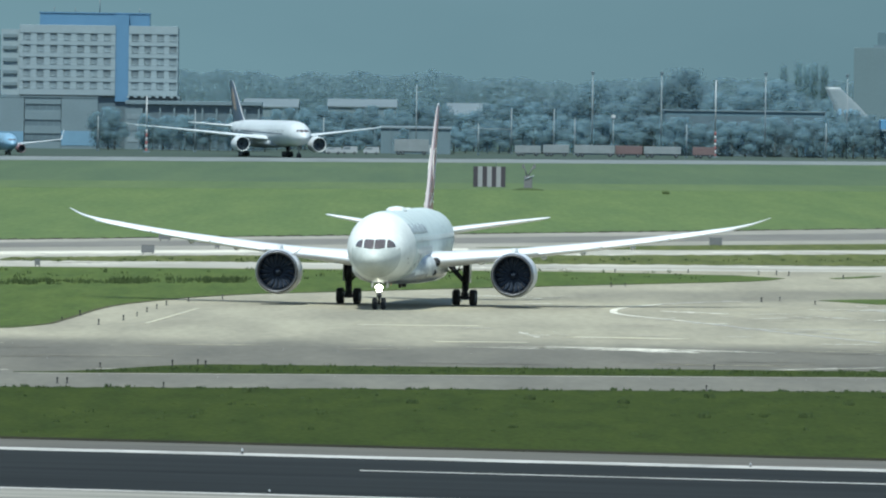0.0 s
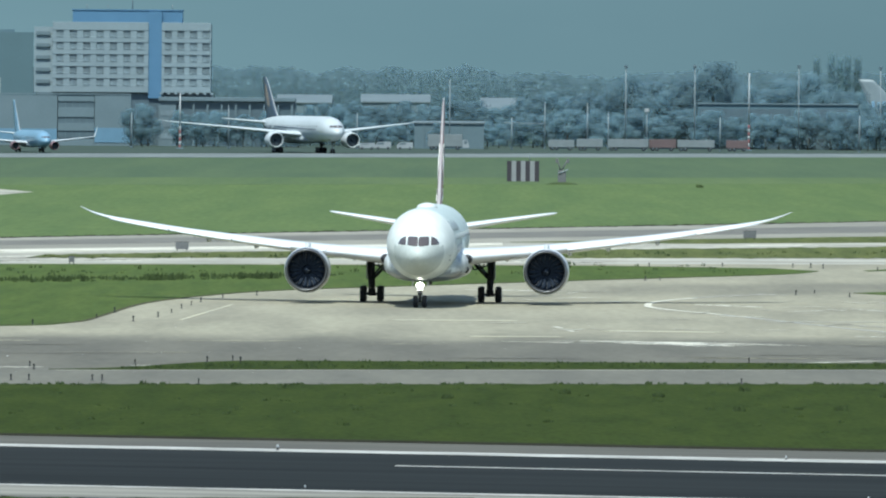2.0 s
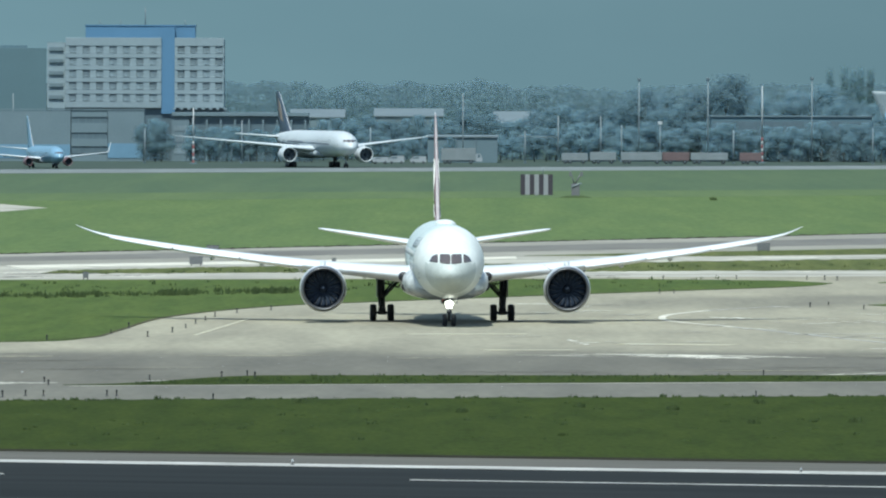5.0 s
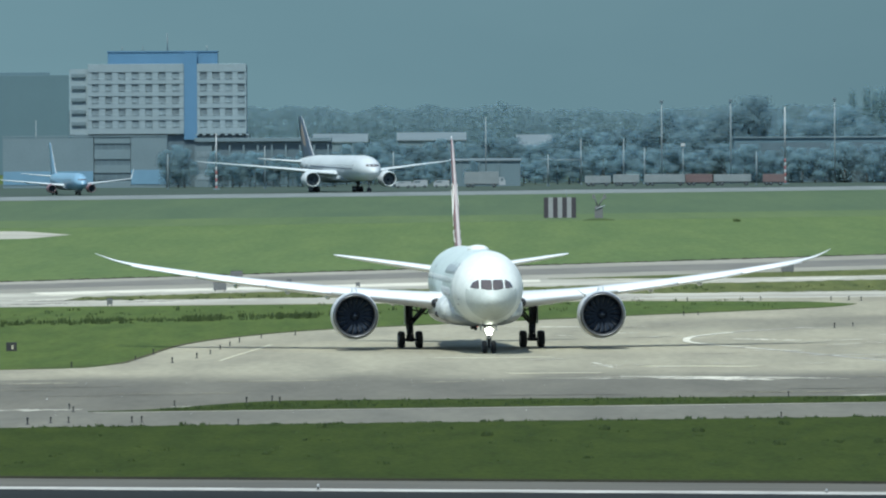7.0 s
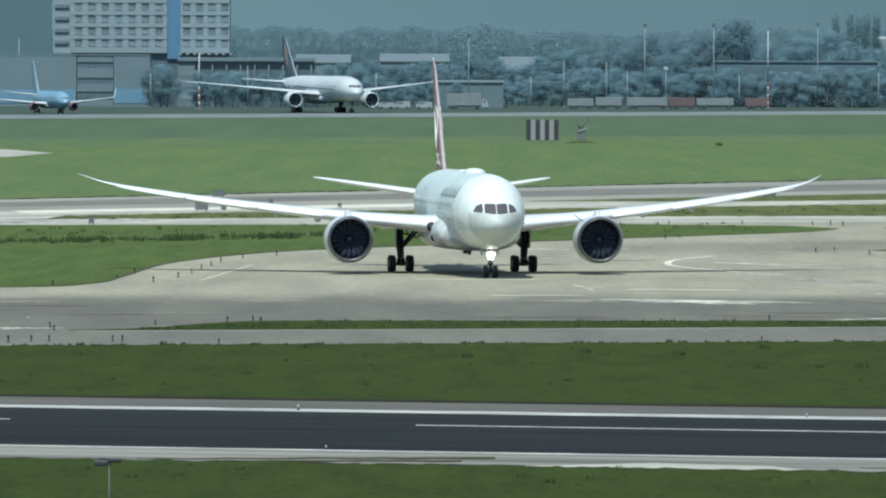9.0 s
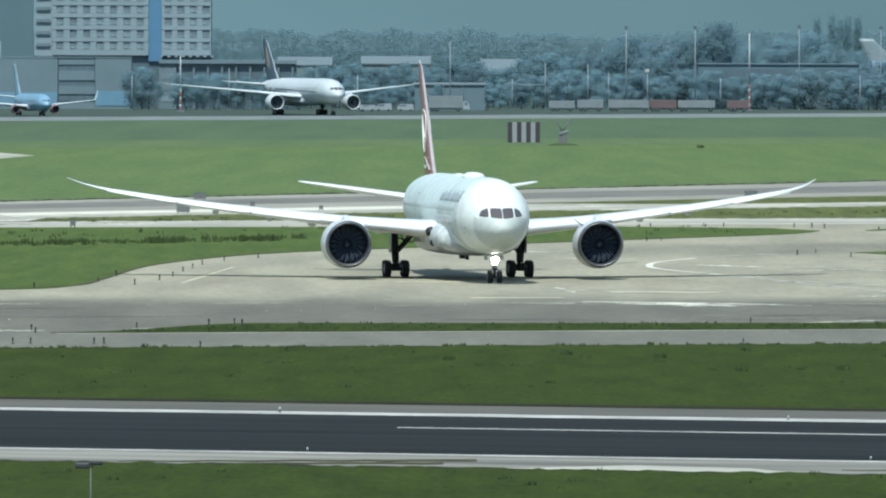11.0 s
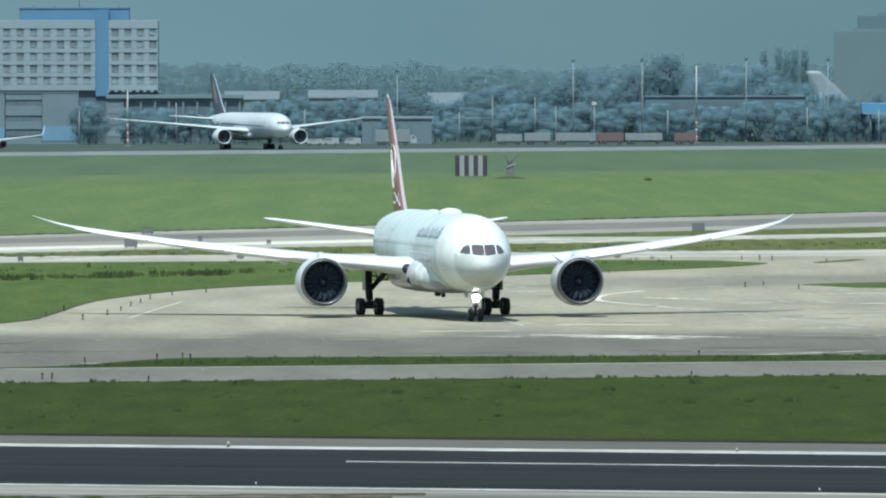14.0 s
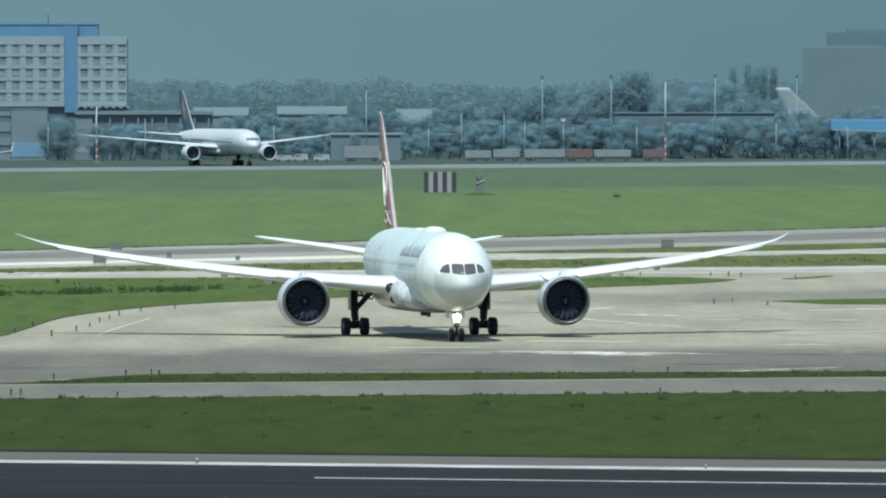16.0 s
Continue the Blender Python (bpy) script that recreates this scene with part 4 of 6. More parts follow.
for sgn in (1, -1):
    # round emblem on the fin: strokes that follow its skin
    def fin_skin(y, z, out):
        st = D_NEAR["fin"]
        for p, q in zip(st, st[1:]):
            if z <= q[0]:
                t = (z - p[0]) / (q[0] - p[0])
                le, c, k = p[1] + (q[1] - p[1]) * t, p[2] + (q[2] - p[2]) * t, p[4] + (q[4] - p[4]) * t
                break
        u = min(max((y - le) / c, 0.0), 1.0)
        up = AIRFOIL[:8]
        for (u0, w0), (u1, w1) in zip(up, up[1:]):
            if u <= u1:
                w = w0 + (w1 - w0) * (u - u0) / (u1 - u0)
                break
        return sgn * (w * c * k + out)

    def stroke(path, width):
        bm = bmesh.new()
        cols = []
        for i, (y, z) in enumerate(path):
            y0, z0 = path[max(i - 1, 0)]
            y1, z1 = path[min(i + 1, len(path) - 1)]
            d = Vector((y1 - y0, z1 - z0)).normalized()
            ny, nz = -d.y * width / 2, d.x * width / 2
            cols.append([bm.verts.new((fin_skin(y + e * ny, z + e * nz, o), y + e * ny, z + e * nz)) for e, o in ((-1, 0.03), (1, 0.03), (1, -0.02), (-1, -0.02))])
        for p, q in zip(cols, cols[1:]):
            for i in range(4):
                bm.faces.new((p[i], p[(i + 1) % 4], q[(i + 1) % 4], q[i]))
        bm.faces.new(cols[0][::-1])
        bm.faces.new(cols[-1])
        return bm

    ring = [(23.6 + 0.45 * math.sin(a) + 1.75 * math.cos(a), 11.4 + 1.75 * math.sin(a)) for a in [2 * math.pi * i / 28 for i in range(29)]]
    part("tail_emblem", stroke(ring, 0.05), M_WHITE, near_plane, "white ring of the tail emblem", smooth=False)
    part("tail_emblem", stroke([(22.3, 10.9), (23.2, 11.3), (24.3, 12.2), (24.7, 12.7)], 0.05), M_WHITE, near_plane, "white stroke of the tail emblem", smooth=False)
    part("tail_emblem", stroke([(22.8, 10.5), (23.9, 11.1), (24.8, 11.8)], 0.05), M_WHITE, near_plane, "white stroke of the tail emblem", smooth=False)
    part("tail_stroke", stroke([(18.6, 8.3), (20.2, 8.8), (22.4, 9.3), (24.6, 9.2)], 0.05), M_WHITE, near_plane, "white curved stroke on the fin", smooth=False)
    part("tail_stroke", stroke([(19.6, 9.3), (20.6, 8.7), (22.4, 8.4), (24.4, 8.6)], 0.045), M_WHITE, near_plane, "white curved stroke on the fin", smooth=False)
    # intake and outflow openings of the wing root fairing
    bm = bmesh.new()
    add_lathe(bm, [(0.0, 0.02), (0.02, 0.28), (0.35, 0.30)], 16, "y", (sgn * 3.28, -12.75, 2.95))
    part("air_intake", bm, M_BLACK, near_plane, "dark air intake in the wing root")

for sgn in (1, -1):
    part("wing_root_spot", lathe([(-0.42, 0.03), (-0.3, 0.26), (0.0, 0.40), (0.35, 0.36)], 18, centre=(sgn * 3.42, -11.35, 3.78)), M_BLACK, near_plane, "dark round spot at the wing root")
    for z, y in ((2.5, -26.4), (2.9, -27.2)):
        part("static_probe", tube(near_hull.side(31.8 + y, z + 1.4, sgn, 0.0), near_hull.side(31.8 + y - 0.2, z + 1.4, sgn, 0.14), 0.03, 0.02), M_STEEL, near_body, "small metal probe")

# pale petals painted on the fairing and the lower side, in uneven strokes
petal = random.Random(12)
for sgn in (1, -1):
    for k in range(11):
        s = 9.0 + 0.42 * k + petal.uniform(-0.2, 0.2)
        z = 2.7 + 0.15 * k + petal.uniform(-0.3, 0.3)
        w, h = petal.uniform(0.35, 0.7), petal.uniform(0.35, 0.8)
        part("painted_petal", hull_patch(near_hull, [(s, z), (s + w, z + 0.15), (s + w + 0.2, z + h), (s + 0.15, z + h - 0.1)], 0.014, 0.03, 5, False, sgn, 0.8), M_TITLE if k % 2 else M_FITTING, near_body, "painted petal in grey or white")

# ---------------------------------------------------------------- sky and distance
M_SKY = bpy.data.materials.new("hazy sky")
M_SKY.use_nodes = True
sn, sl = M_SKY.node_tree.nodes, M_SKY.node_tree.links
sn.remove(sn["Principled BSDF"])
em = sn.new("ShaderNodeEmission")
geo, mp, nz = sn.new("ShaderNodeNewGeometry"), sn.new("ShaderNodeMapping"), sn.new("ShaderNodeTexNoise")
mp.inputs["Scale"].default_value = (0.006, 0.006, 0.016)
nz.inputs["Scale"].default_value, nz.inputs["Detail"].default_value = 1.0, 4
mix = sn.new("ShaderNodeMix")
mix.data_type = "RGBA"
mix.inputs[6].default_value, mix.inputs[7].default_value = (0.138, 0.224, 0.262, 1), (0.180, 0.276, 0.314, 1)
sl.new(geo.outputs["Position"], mp.inputs[0])
sl.new(mp.outputs[0], nz.inputs[0])
sl.new(nz.outputs[0], mix.inputs[0])
sep, fall = sn.new("ShaderNodeSeparateXYZ"), sn.new("ShaderNodeMapRange")
fall.inputs[1].default_value, fall.inputs[2].default_value = -180, 220
fall.inputs[3].default_value, fall.inputs[4].default_value = 1.02, 0.85
sl.new(geo.outputs["Position"], sep.inputs[0])
sl.new(sep.outputs[0], fall.inputs[0])
sl.new(fall.outputs[0], em.inputs[1])
sl.new(mix.outputs[2], em.inputs[0])
sl.new(em.outputs[0], sn["Material Output"].inputs[0])
rings = [[(1500 * math.sin(a), 4790 - 500 * (1 - math.cos(a)) * 2, z) for z in (-5, 60, 200, 600)] for a in [(-1 + 0.1 * k) for k in range(21)]]
bm = bmesh.new()
vs = [[bm.verts.new(p) for p in r] for r in rings]
for a, b in zip(vs, vs[1:]):
    for i in range(3):
        bm.faces.new((a[i], a[i + 1], b[i + 1], b[i]))
tagged(finish("backdrop", bm, M_SKY), "dull grey-blue hazy sky in the distance", "sky", kind="structure")

# ---------------------------------------------------------------- parked airliners
M_NAVY = mat("navy tail paint", (0.050, 0.072, 0.110), rough=0.35, scale=1, var=0.1)
M_GOLD = mat("gold emblem paint", (0.23, 0.190, 0.155), rough=0.5, scale=1, var=0.1)
M_SKYBLUE = mat("sky blue aircraft paint", (0.20, 0.34, 0.45), (0.18, 0.31, 0.42), 0.3, scale=0.5, var=0.06)
M_REDCOWL = mat("red engine paint", (0.20, 0.125, 0.135), rough=0.4, scale=1, var=0.1)
# White, belly and fin paints are greyed and blued for distance haze.
M_FARWHITE = mat("haze-greyed white paint", (0.52, 0.56, 0.565), (0.46, 0.50, 0.51), 0.4, scale=0.3, var=0.05)
M_FARBELLY = mat("haze-paled grey belly", (0.22, 0.26, 0.275), rough=0.5, scale=0.3, var=0.08)
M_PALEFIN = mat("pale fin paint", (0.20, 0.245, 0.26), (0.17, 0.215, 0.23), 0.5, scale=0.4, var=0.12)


def scaled_hull(rows, length, width, height, centre):
    """A fuselage of other size with the same lines."""
    k = length / 62.6
    out = []
    for s, w, h, c in rows:
        out.append((s * k, w * width / 2.89, h * height / 2.97, centre + (c - 5.15) * height / 2.97))
    return out


D_TWIN = dict(
    label="white wide-body twin-jet with a navy and gold tail, parked", nose=-37.2, fine=False, lit=False,
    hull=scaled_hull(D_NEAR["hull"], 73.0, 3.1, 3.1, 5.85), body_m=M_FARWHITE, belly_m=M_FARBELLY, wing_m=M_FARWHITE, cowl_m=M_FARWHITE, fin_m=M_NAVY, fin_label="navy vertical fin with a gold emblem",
    fairing=[(-15.5, 0.5, 2.7, 3.0), (-13.5, 2.8, 2.4, 4.6), (-6.0, 3.6, 2.2, 5.0), (4.0, 3.5, 2.2, 4.8), (8.5, 1.6, 2.5, 3.4), (10, 0.4, 2.6, 2.9)],
    wing=[(2.2, -13.0, 14.0, 4.4, 1.0), (5.5, -10.6, 11.4, 4.7, 1.0), (10.5, -7.2, 8.3, 5.3, 0.95), (20.0, -0.6, 5.3, 6.3, 0.85), (28.0, 5.2, 3.3, 7.1, 0.8), (30.8, 8.2, 2.2, 7.4, 0.75), (32.4, 11.5, 0.6, 7.75, 0.7)],
    fairings=[(7.4, -3.0, 3.0, 4.3), (14.5, 0.0, 5.0, 5.2), (20.5, 2.4, 6.4, 5.8)],
    stab=[(0.8, 24.5, 7.2, 7.2, 0.9), (5.5, 28.4, 5.0, 7.6, 0.85), (10.2, 32.4, 2.6, 8.05, 0.8), (10.8, 33.6, 1.0, 8.12, 0.7)],
    engine=(9.6, -14.6, 3.15, 1.95, 6.0), pylon_z=5.1,
    fin=[(8.2, 19.0, 12.0, 0.0, 0.55), (9.4, 21.6, 10.2, 0.0, 0.75), (13.2, 26.0, 7.4, 0.0, 0.8), (17.6, 31.2, 4.4, 0.0, 0.8), (18.5, 32.8, 2.4, 0.0, 0.6)],
    main=(5.5, 0.68, 0.5, 0.7, (-1.45, 0.0, 1.45), 4.4), nose_gear=(-31.2, 0.54, 0.38, 0.32, 3.0),
    panes=[[(0.06, 6.2), (0.95, 6.24), (0.9, 6.85), (0.06, 6.88)], [(1.05, 6.26), (1.75, 6.34), (1.45, 6.8), (1.0, 6.85)]],
    windows=(10.0, 58.0, 6.5, 1.6), doors=(9.0, 22.0, 42.0, 58.0))
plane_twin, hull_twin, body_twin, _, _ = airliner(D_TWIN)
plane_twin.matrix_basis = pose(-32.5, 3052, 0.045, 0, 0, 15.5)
for sgn in (1, -1):
    part("cheat_line", hull_patch(hull_twin, [(4.5, 5.5), (66.0, 6.3), (66.0, 6.7), (4.5, 5.75)], 0.02, 0.04, 10, False, sgn), M_NAVY, body_twin, "navy and gold band along the windows")
    part("lower_band", hull_patch(hull_twin, [(38.0, 4.3), (64.0, 5.6), (66.0, 6.4), (38.0, 5.6)], 0.015, 0.03, 10, False, sgn), M_NAVY, body_twin, "navy rear band")
    bm = bmesh.new()
    q = [(-1.2, -2.6), (1.2, -2.2), (1.9, 0.4), (0.8, 3.0), (-0.3, 1.0)]
    f = [bm.verts.new((sgn * 0.37 - 0.06 * sgn * (z > 1), 29.4 + y + 0.55 * z, 13.6 + z)) for y, z in q]
    b = [bm.verts.new((sgn * 0.2, 29.4 + y + 0.55 * z, 13.6 + z)) for y, z in q]
    bm.faces.new(f)
    for i in range(5):
        bm.faces.new((f[i], f[(i + 1) % 5], b[(i + 1) % 5], b[i]))
    part("tail_emblem", bm, M_GOLD, plane_twin, "gold tail emblem", smooth=False)

D_BLUE = dict(
    label="sky-blue narrow-body twin-jet with winglets, parked", nose=-20.2, fine=False, lit=False,
    hull=scaled_hull(D_NEAR["hull"], 39.0, 1.9, 2.0, 3.25), body_m=M_SKYBLUE, belly_m=M_FARBELLY, wing_m=M_FARWHITE, cowl_m=M_REDCOWL, fin_m=M_SKYBLUE, fin_label="sky-blue vertical fin",
    fairing=[(-8.0, 0.4, 1.4, 1.6), (-6.0, 1.9, 1.2, 2.4), (0.0, 2.2, 1.15, 2.6), (4.0, 1.6, 1.25, 2.2), (6, 0.3, 1.4, 1.7)],
    wing=[(1.4, -6.0, 7.8, 2.2, 1.0), (4.8, -3.6, 5.2, 2.55, 0.95), (11.0, 0.0, 3.2, 3.2, 0.85), (16.2, 3.2, 1.9, 3.75, 0.8), (16.9, 3.9, 1.5, 4.2, 0.8), (17.7, 5.4, 0.5, 6.1, 0.7)],
    fairings=[(5.5, -1.0, 2.2, 2.3), (9.0, 0.4, 3.4, 2.7)],
    stab=[(0.5, 14.2, 3.9, 4.4, 0.9), (4.0, 16.4, 2.6, 4.75, 0.85), (7.1, 18.4, 1.2, 5.1, 0.7)],
    engine=(4.83, -7.0, 1.55, 1.02, 3.8), pylon_z=2.5,
    fin=[(4.7, 9.5, 8.0, 0.0, 0.5), (5.6, 12.2, 6.0, 0.0, 0.8), (9.0, 15.2, 4.2, 0.0, 0.8), (12.4, 18.2, 2.2, 0.0, 0.7)],
    main=(2.86, 0.56, 0.42, 0.43, (0.0,), 2.3), nose_gear=(-15.6, 0.35, 0.22, 0.2, 1.7),
    panes=[[(0.05, 3.5), (0.6, 3.52), (0.56, 3.9), (0.05, 3.92)], [(0.68, 3.52), (1.1, 3.58), (0.9, 3.88), (0.64, 3.9)]],
    windows=(6.0, 31.0, 3.6, 1.3), doors=(4.8, 31.5))
plane_blue, hull_blue, body_blue, _, _ = airliner(D_BLUE)
plane_blue.matrix_basis = pose(-96.3, 2992, 0.045, 0, 0, 13.5)

# an airliner behind the trees, of which the fin shows
D_FIN = dict(D_TWIN)
D_FIN.update(label="pale airliner parked behind trees, its pale fin above them", nose=-37.2, fin_m=M_PALEFIN, fin_label="pale grey vertical fin with blue marks",
            fin=[(8.2, 16.0, 13.0, 0.0, 0.5), (10.0, 19.4, 9.6, 0.0, 0.75), (14.0, 23.4, 7.0, 0.0, 0.8), (18.9, 28.6, 3.9, 0.0, 0.7)])
plane_fin, hull_fin, body_fin, _, _ = airliner(D_FIN)
plane_fin.matrix_basis = pose(151.0, 3488, 0.045, 0, 0, 90.0)
for sgn in (1, -1):
    for i in range(4):
        bm = bmesh.new()
        add_box(bm, sgn * 0.40 - 0.03, sgn * 0.40 + 0.03, 23.4 + 1.5 * i, 24.2 + 1.5 * i, 11.2, 12.6 + 0.3 * (i % 2))
        part("tail_letter", bm, M_SKYBLUE, plane_fin, "blue bar of the tail lettering", smooth=False)

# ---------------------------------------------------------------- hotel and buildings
# Haze is mixed into most of these colours: walls blued, dark glass paled.
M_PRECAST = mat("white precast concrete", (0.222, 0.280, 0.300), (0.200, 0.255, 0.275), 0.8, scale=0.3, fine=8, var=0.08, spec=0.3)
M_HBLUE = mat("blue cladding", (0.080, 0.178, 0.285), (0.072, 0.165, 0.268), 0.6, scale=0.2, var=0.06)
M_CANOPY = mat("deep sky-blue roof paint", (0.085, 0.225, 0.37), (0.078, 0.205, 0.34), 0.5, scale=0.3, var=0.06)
M_PANE = mat("curtained window glass paled for haze", (0.172, 0.222, 0.242), (0.118, 0.156, 0.172), 0.45, scale=0.9, var=0.25, each=0.25)
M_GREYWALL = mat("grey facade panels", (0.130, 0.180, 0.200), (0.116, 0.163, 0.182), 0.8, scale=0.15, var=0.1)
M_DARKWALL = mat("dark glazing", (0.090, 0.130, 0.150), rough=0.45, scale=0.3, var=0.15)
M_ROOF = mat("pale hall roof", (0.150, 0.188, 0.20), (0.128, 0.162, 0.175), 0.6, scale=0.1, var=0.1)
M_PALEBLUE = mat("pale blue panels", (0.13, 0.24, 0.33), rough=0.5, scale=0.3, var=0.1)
M_HAZEGREY = mat("haze-toned wall", (0.108, 0.158, 0.178), (0.101, 0.149, 0.168), 0.85, scale=0.1, var=0.08)


# Close to the sky's colour, so that far blocks fade as in haze.
M_HAZEWALL = mat("haze-blue wall", (0.085, 0.142, 0.168), (0.080, 0.134, 0.158), 0.8, scale=0.1, var=0.05)


def hotel():
    h = thing("hotel", "white concrete hotel block with a blue stair tower and roof", "building", at=pose(0, 3300, 0))
    z0, z1 = 14.0, 32.0
    cols = [-98.45 + 3.53 * i for i in range(7)] + [-69.9 + 3.32 * i for i in range(4)]
    rows = [29.5, 26.35, 23.15, 19.95, 16.8]
    for xa, xb, cc in ((-100.4, -75.1, cols[:7]), (-71.6, -58.6, cols[7:])):
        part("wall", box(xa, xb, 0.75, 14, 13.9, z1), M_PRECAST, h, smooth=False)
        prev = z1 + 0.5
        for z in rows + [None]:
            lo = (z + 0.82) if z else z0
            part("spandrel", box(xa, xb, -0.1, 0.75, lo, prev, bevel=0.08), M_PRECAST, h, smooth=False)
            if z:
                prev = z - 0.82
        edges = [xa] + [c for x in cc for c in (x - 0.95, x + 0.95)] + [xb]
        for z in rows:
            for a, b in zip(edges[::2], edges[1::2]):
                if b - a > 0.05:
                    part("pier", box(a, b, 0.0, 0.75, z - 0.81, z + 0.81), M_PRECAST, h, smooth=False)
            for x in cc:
                w = part("window", box(-0.9, 0.9, 0.22, 0.29, -0.78, 0.78), M_PANE, h, "recessed curtained window with glass paled for haze", smooth=False)
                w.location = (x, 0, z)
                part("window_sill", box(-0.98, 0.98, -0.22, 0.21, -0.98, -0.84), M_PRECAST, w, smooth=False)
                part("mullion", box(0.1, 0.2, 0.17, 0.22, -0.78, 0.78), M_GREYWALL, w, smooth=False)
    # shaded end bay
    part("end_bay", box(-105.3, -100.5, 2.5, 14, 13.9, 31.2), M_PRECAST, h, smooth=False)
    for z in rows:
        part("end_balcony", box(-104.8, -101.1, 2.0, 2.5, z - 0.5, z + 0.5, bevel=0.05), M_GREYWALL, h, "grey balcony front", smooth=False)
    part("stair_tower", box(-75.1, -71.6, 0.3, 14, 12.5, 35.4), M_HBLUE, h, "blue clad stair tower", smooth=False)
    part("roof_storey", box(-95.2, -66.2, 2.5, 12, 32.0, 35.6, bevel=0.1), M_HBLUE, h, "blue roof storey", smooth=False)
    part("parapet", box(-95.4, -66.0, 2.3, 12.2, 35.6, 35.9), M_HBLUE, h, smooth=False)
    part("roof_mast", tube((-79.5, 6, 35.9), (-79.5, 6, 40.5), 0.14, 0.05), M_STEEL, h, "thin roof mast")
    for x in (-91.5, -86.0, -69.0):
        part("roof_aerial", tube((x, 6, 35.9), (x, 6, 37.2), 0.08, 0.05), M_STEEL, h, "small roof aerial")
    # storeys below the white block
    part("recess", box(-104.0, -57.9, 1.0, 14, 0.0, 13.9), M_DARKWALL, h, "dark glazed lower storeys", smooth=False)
    for i in range(8):
        part("canopy_lamp", box(-72.0 + 1.9 * i, -71.2 + 1.9 * i, -0.8, -0.3, 13.6, 14.0), M_PRECAST, h, "small white canopy block", smooth=False)
    return h


hotel()


def podium():
    b = thing("low_building", "grey panelled low building with strip windows and blue base", "building", at=pose(0, 3276, 0))
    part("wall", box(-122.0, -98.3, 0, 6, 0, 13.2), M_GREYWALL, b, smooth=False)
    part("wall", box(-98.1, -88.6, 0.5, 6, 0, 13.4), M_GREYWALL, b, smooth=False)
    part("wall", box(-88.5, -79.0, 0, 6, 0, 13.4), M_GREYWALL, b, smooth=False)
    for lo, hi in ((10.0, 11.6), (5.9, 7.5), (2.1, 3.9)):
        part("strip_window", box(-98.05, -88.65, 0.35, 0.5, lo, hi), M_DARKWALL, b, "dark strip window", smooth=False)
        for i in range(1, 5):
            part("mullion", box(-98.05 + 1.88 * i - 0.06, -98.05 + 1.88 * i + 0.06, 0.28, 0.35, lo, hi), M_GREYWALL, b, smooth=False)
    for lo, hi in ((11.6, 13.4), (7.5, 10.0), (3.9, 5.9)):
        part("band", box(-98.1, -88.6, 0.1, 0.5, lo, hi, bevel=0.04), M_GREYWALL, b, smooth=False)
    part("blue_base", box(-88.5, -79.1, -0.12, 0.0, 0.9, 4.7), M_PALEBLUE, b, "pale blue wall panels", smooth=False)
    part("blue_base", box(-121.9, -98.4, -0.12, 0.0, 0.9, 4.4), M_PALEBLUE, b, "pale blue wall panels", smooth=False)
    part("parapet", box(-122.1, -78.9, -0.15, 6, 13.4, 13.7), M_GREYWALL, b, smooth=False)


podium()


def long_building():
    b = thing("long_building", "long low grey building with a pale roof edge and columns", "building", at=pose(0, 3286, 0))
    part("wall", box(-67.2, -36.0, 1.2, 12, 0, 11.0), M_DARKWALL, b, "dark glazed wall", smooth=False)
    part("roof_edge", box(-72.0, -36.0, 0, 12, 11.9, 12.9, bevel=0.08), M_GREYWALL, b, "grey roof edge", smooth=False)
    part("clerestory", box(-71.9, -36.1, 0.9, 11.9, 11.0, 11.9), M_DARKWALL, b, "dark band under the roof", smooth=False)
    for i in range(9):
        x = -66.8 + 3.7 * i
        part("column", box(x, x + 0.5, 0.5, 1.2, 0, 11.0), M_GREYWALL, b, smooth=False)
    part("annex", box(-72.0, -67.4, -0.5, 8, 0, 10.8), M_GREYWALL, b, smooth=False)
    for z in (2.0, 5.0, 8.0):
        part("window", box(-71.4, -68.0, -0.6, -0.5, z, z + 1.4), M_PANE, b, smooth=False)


long_building()


def hall(x0, x1, y, z_wall, z_top, label, wall=M_GREYWALL):
    b = thing("warehouse", label, "building", "halls behind the trees", at=pose(0, y, 0))
    part("wall", box(x0, x1, 0, 40, 0, z_wall), wall, b, smooth=False)
    part("roof", loft([[(x, -0.4, z_wall), (x, -0.4, z_wall + 0.3), (x, 20, z_top), (x, 40.4, z_wall + 0.3), (x, 40.4, z_wall)] for x in (x0 - 0.3, x1 + 0.3)]), M_ROOF, b, "pale metal roof", smooth=False)
    n = int((x1 - x0) / 5)
    for i in range(n):
        part("roof_rib", box(x0 + 5 * i + 2.4, x0 + 5 * i + 2.6, -0.46, -0.4, 0, z_wall), M_GREYWALL, b, smooth=False)


hall(-44.2, -29.0, 3560, 10.9, 13.4, "pale-roofed hall behind trees")
hall(-20.5, -1.0, 3600, 11.2, 13.6, "pale-roofed long hall behind trees")
hall(14.0, 26.0, 3620, 9.0, 12.8, "pale-roofed hall half hidden by trees")
hall(-4.8, 13.4, 3262, 6.6, 7.2, "small grey shed with a flat roof beside the yard", M_HAZEGREY)


def hangar():
    b = thing("hangar", "long dark low hangar half hidden by trees", "building", at=pose(0, 3353, 0))
    part("wall", box(71.0, 114.0, 0.4, 16, 0, 12.0), M_HAZEWALL, b, smooth=False)
    part("roof_edge", box(70.7, 114.3, 0, 16.2, 12.0, 12.3), M_GREYWALL, b, "grey roof edge", smooth=False)
    for i in range(7):
        part("door_leaf", box(71.6 + 6.05 * i, 77.4 + 6.05 * i, 0.25, 0.4, 0, 10.8), M_DARKWALL, b, smooth=False)


hangar()


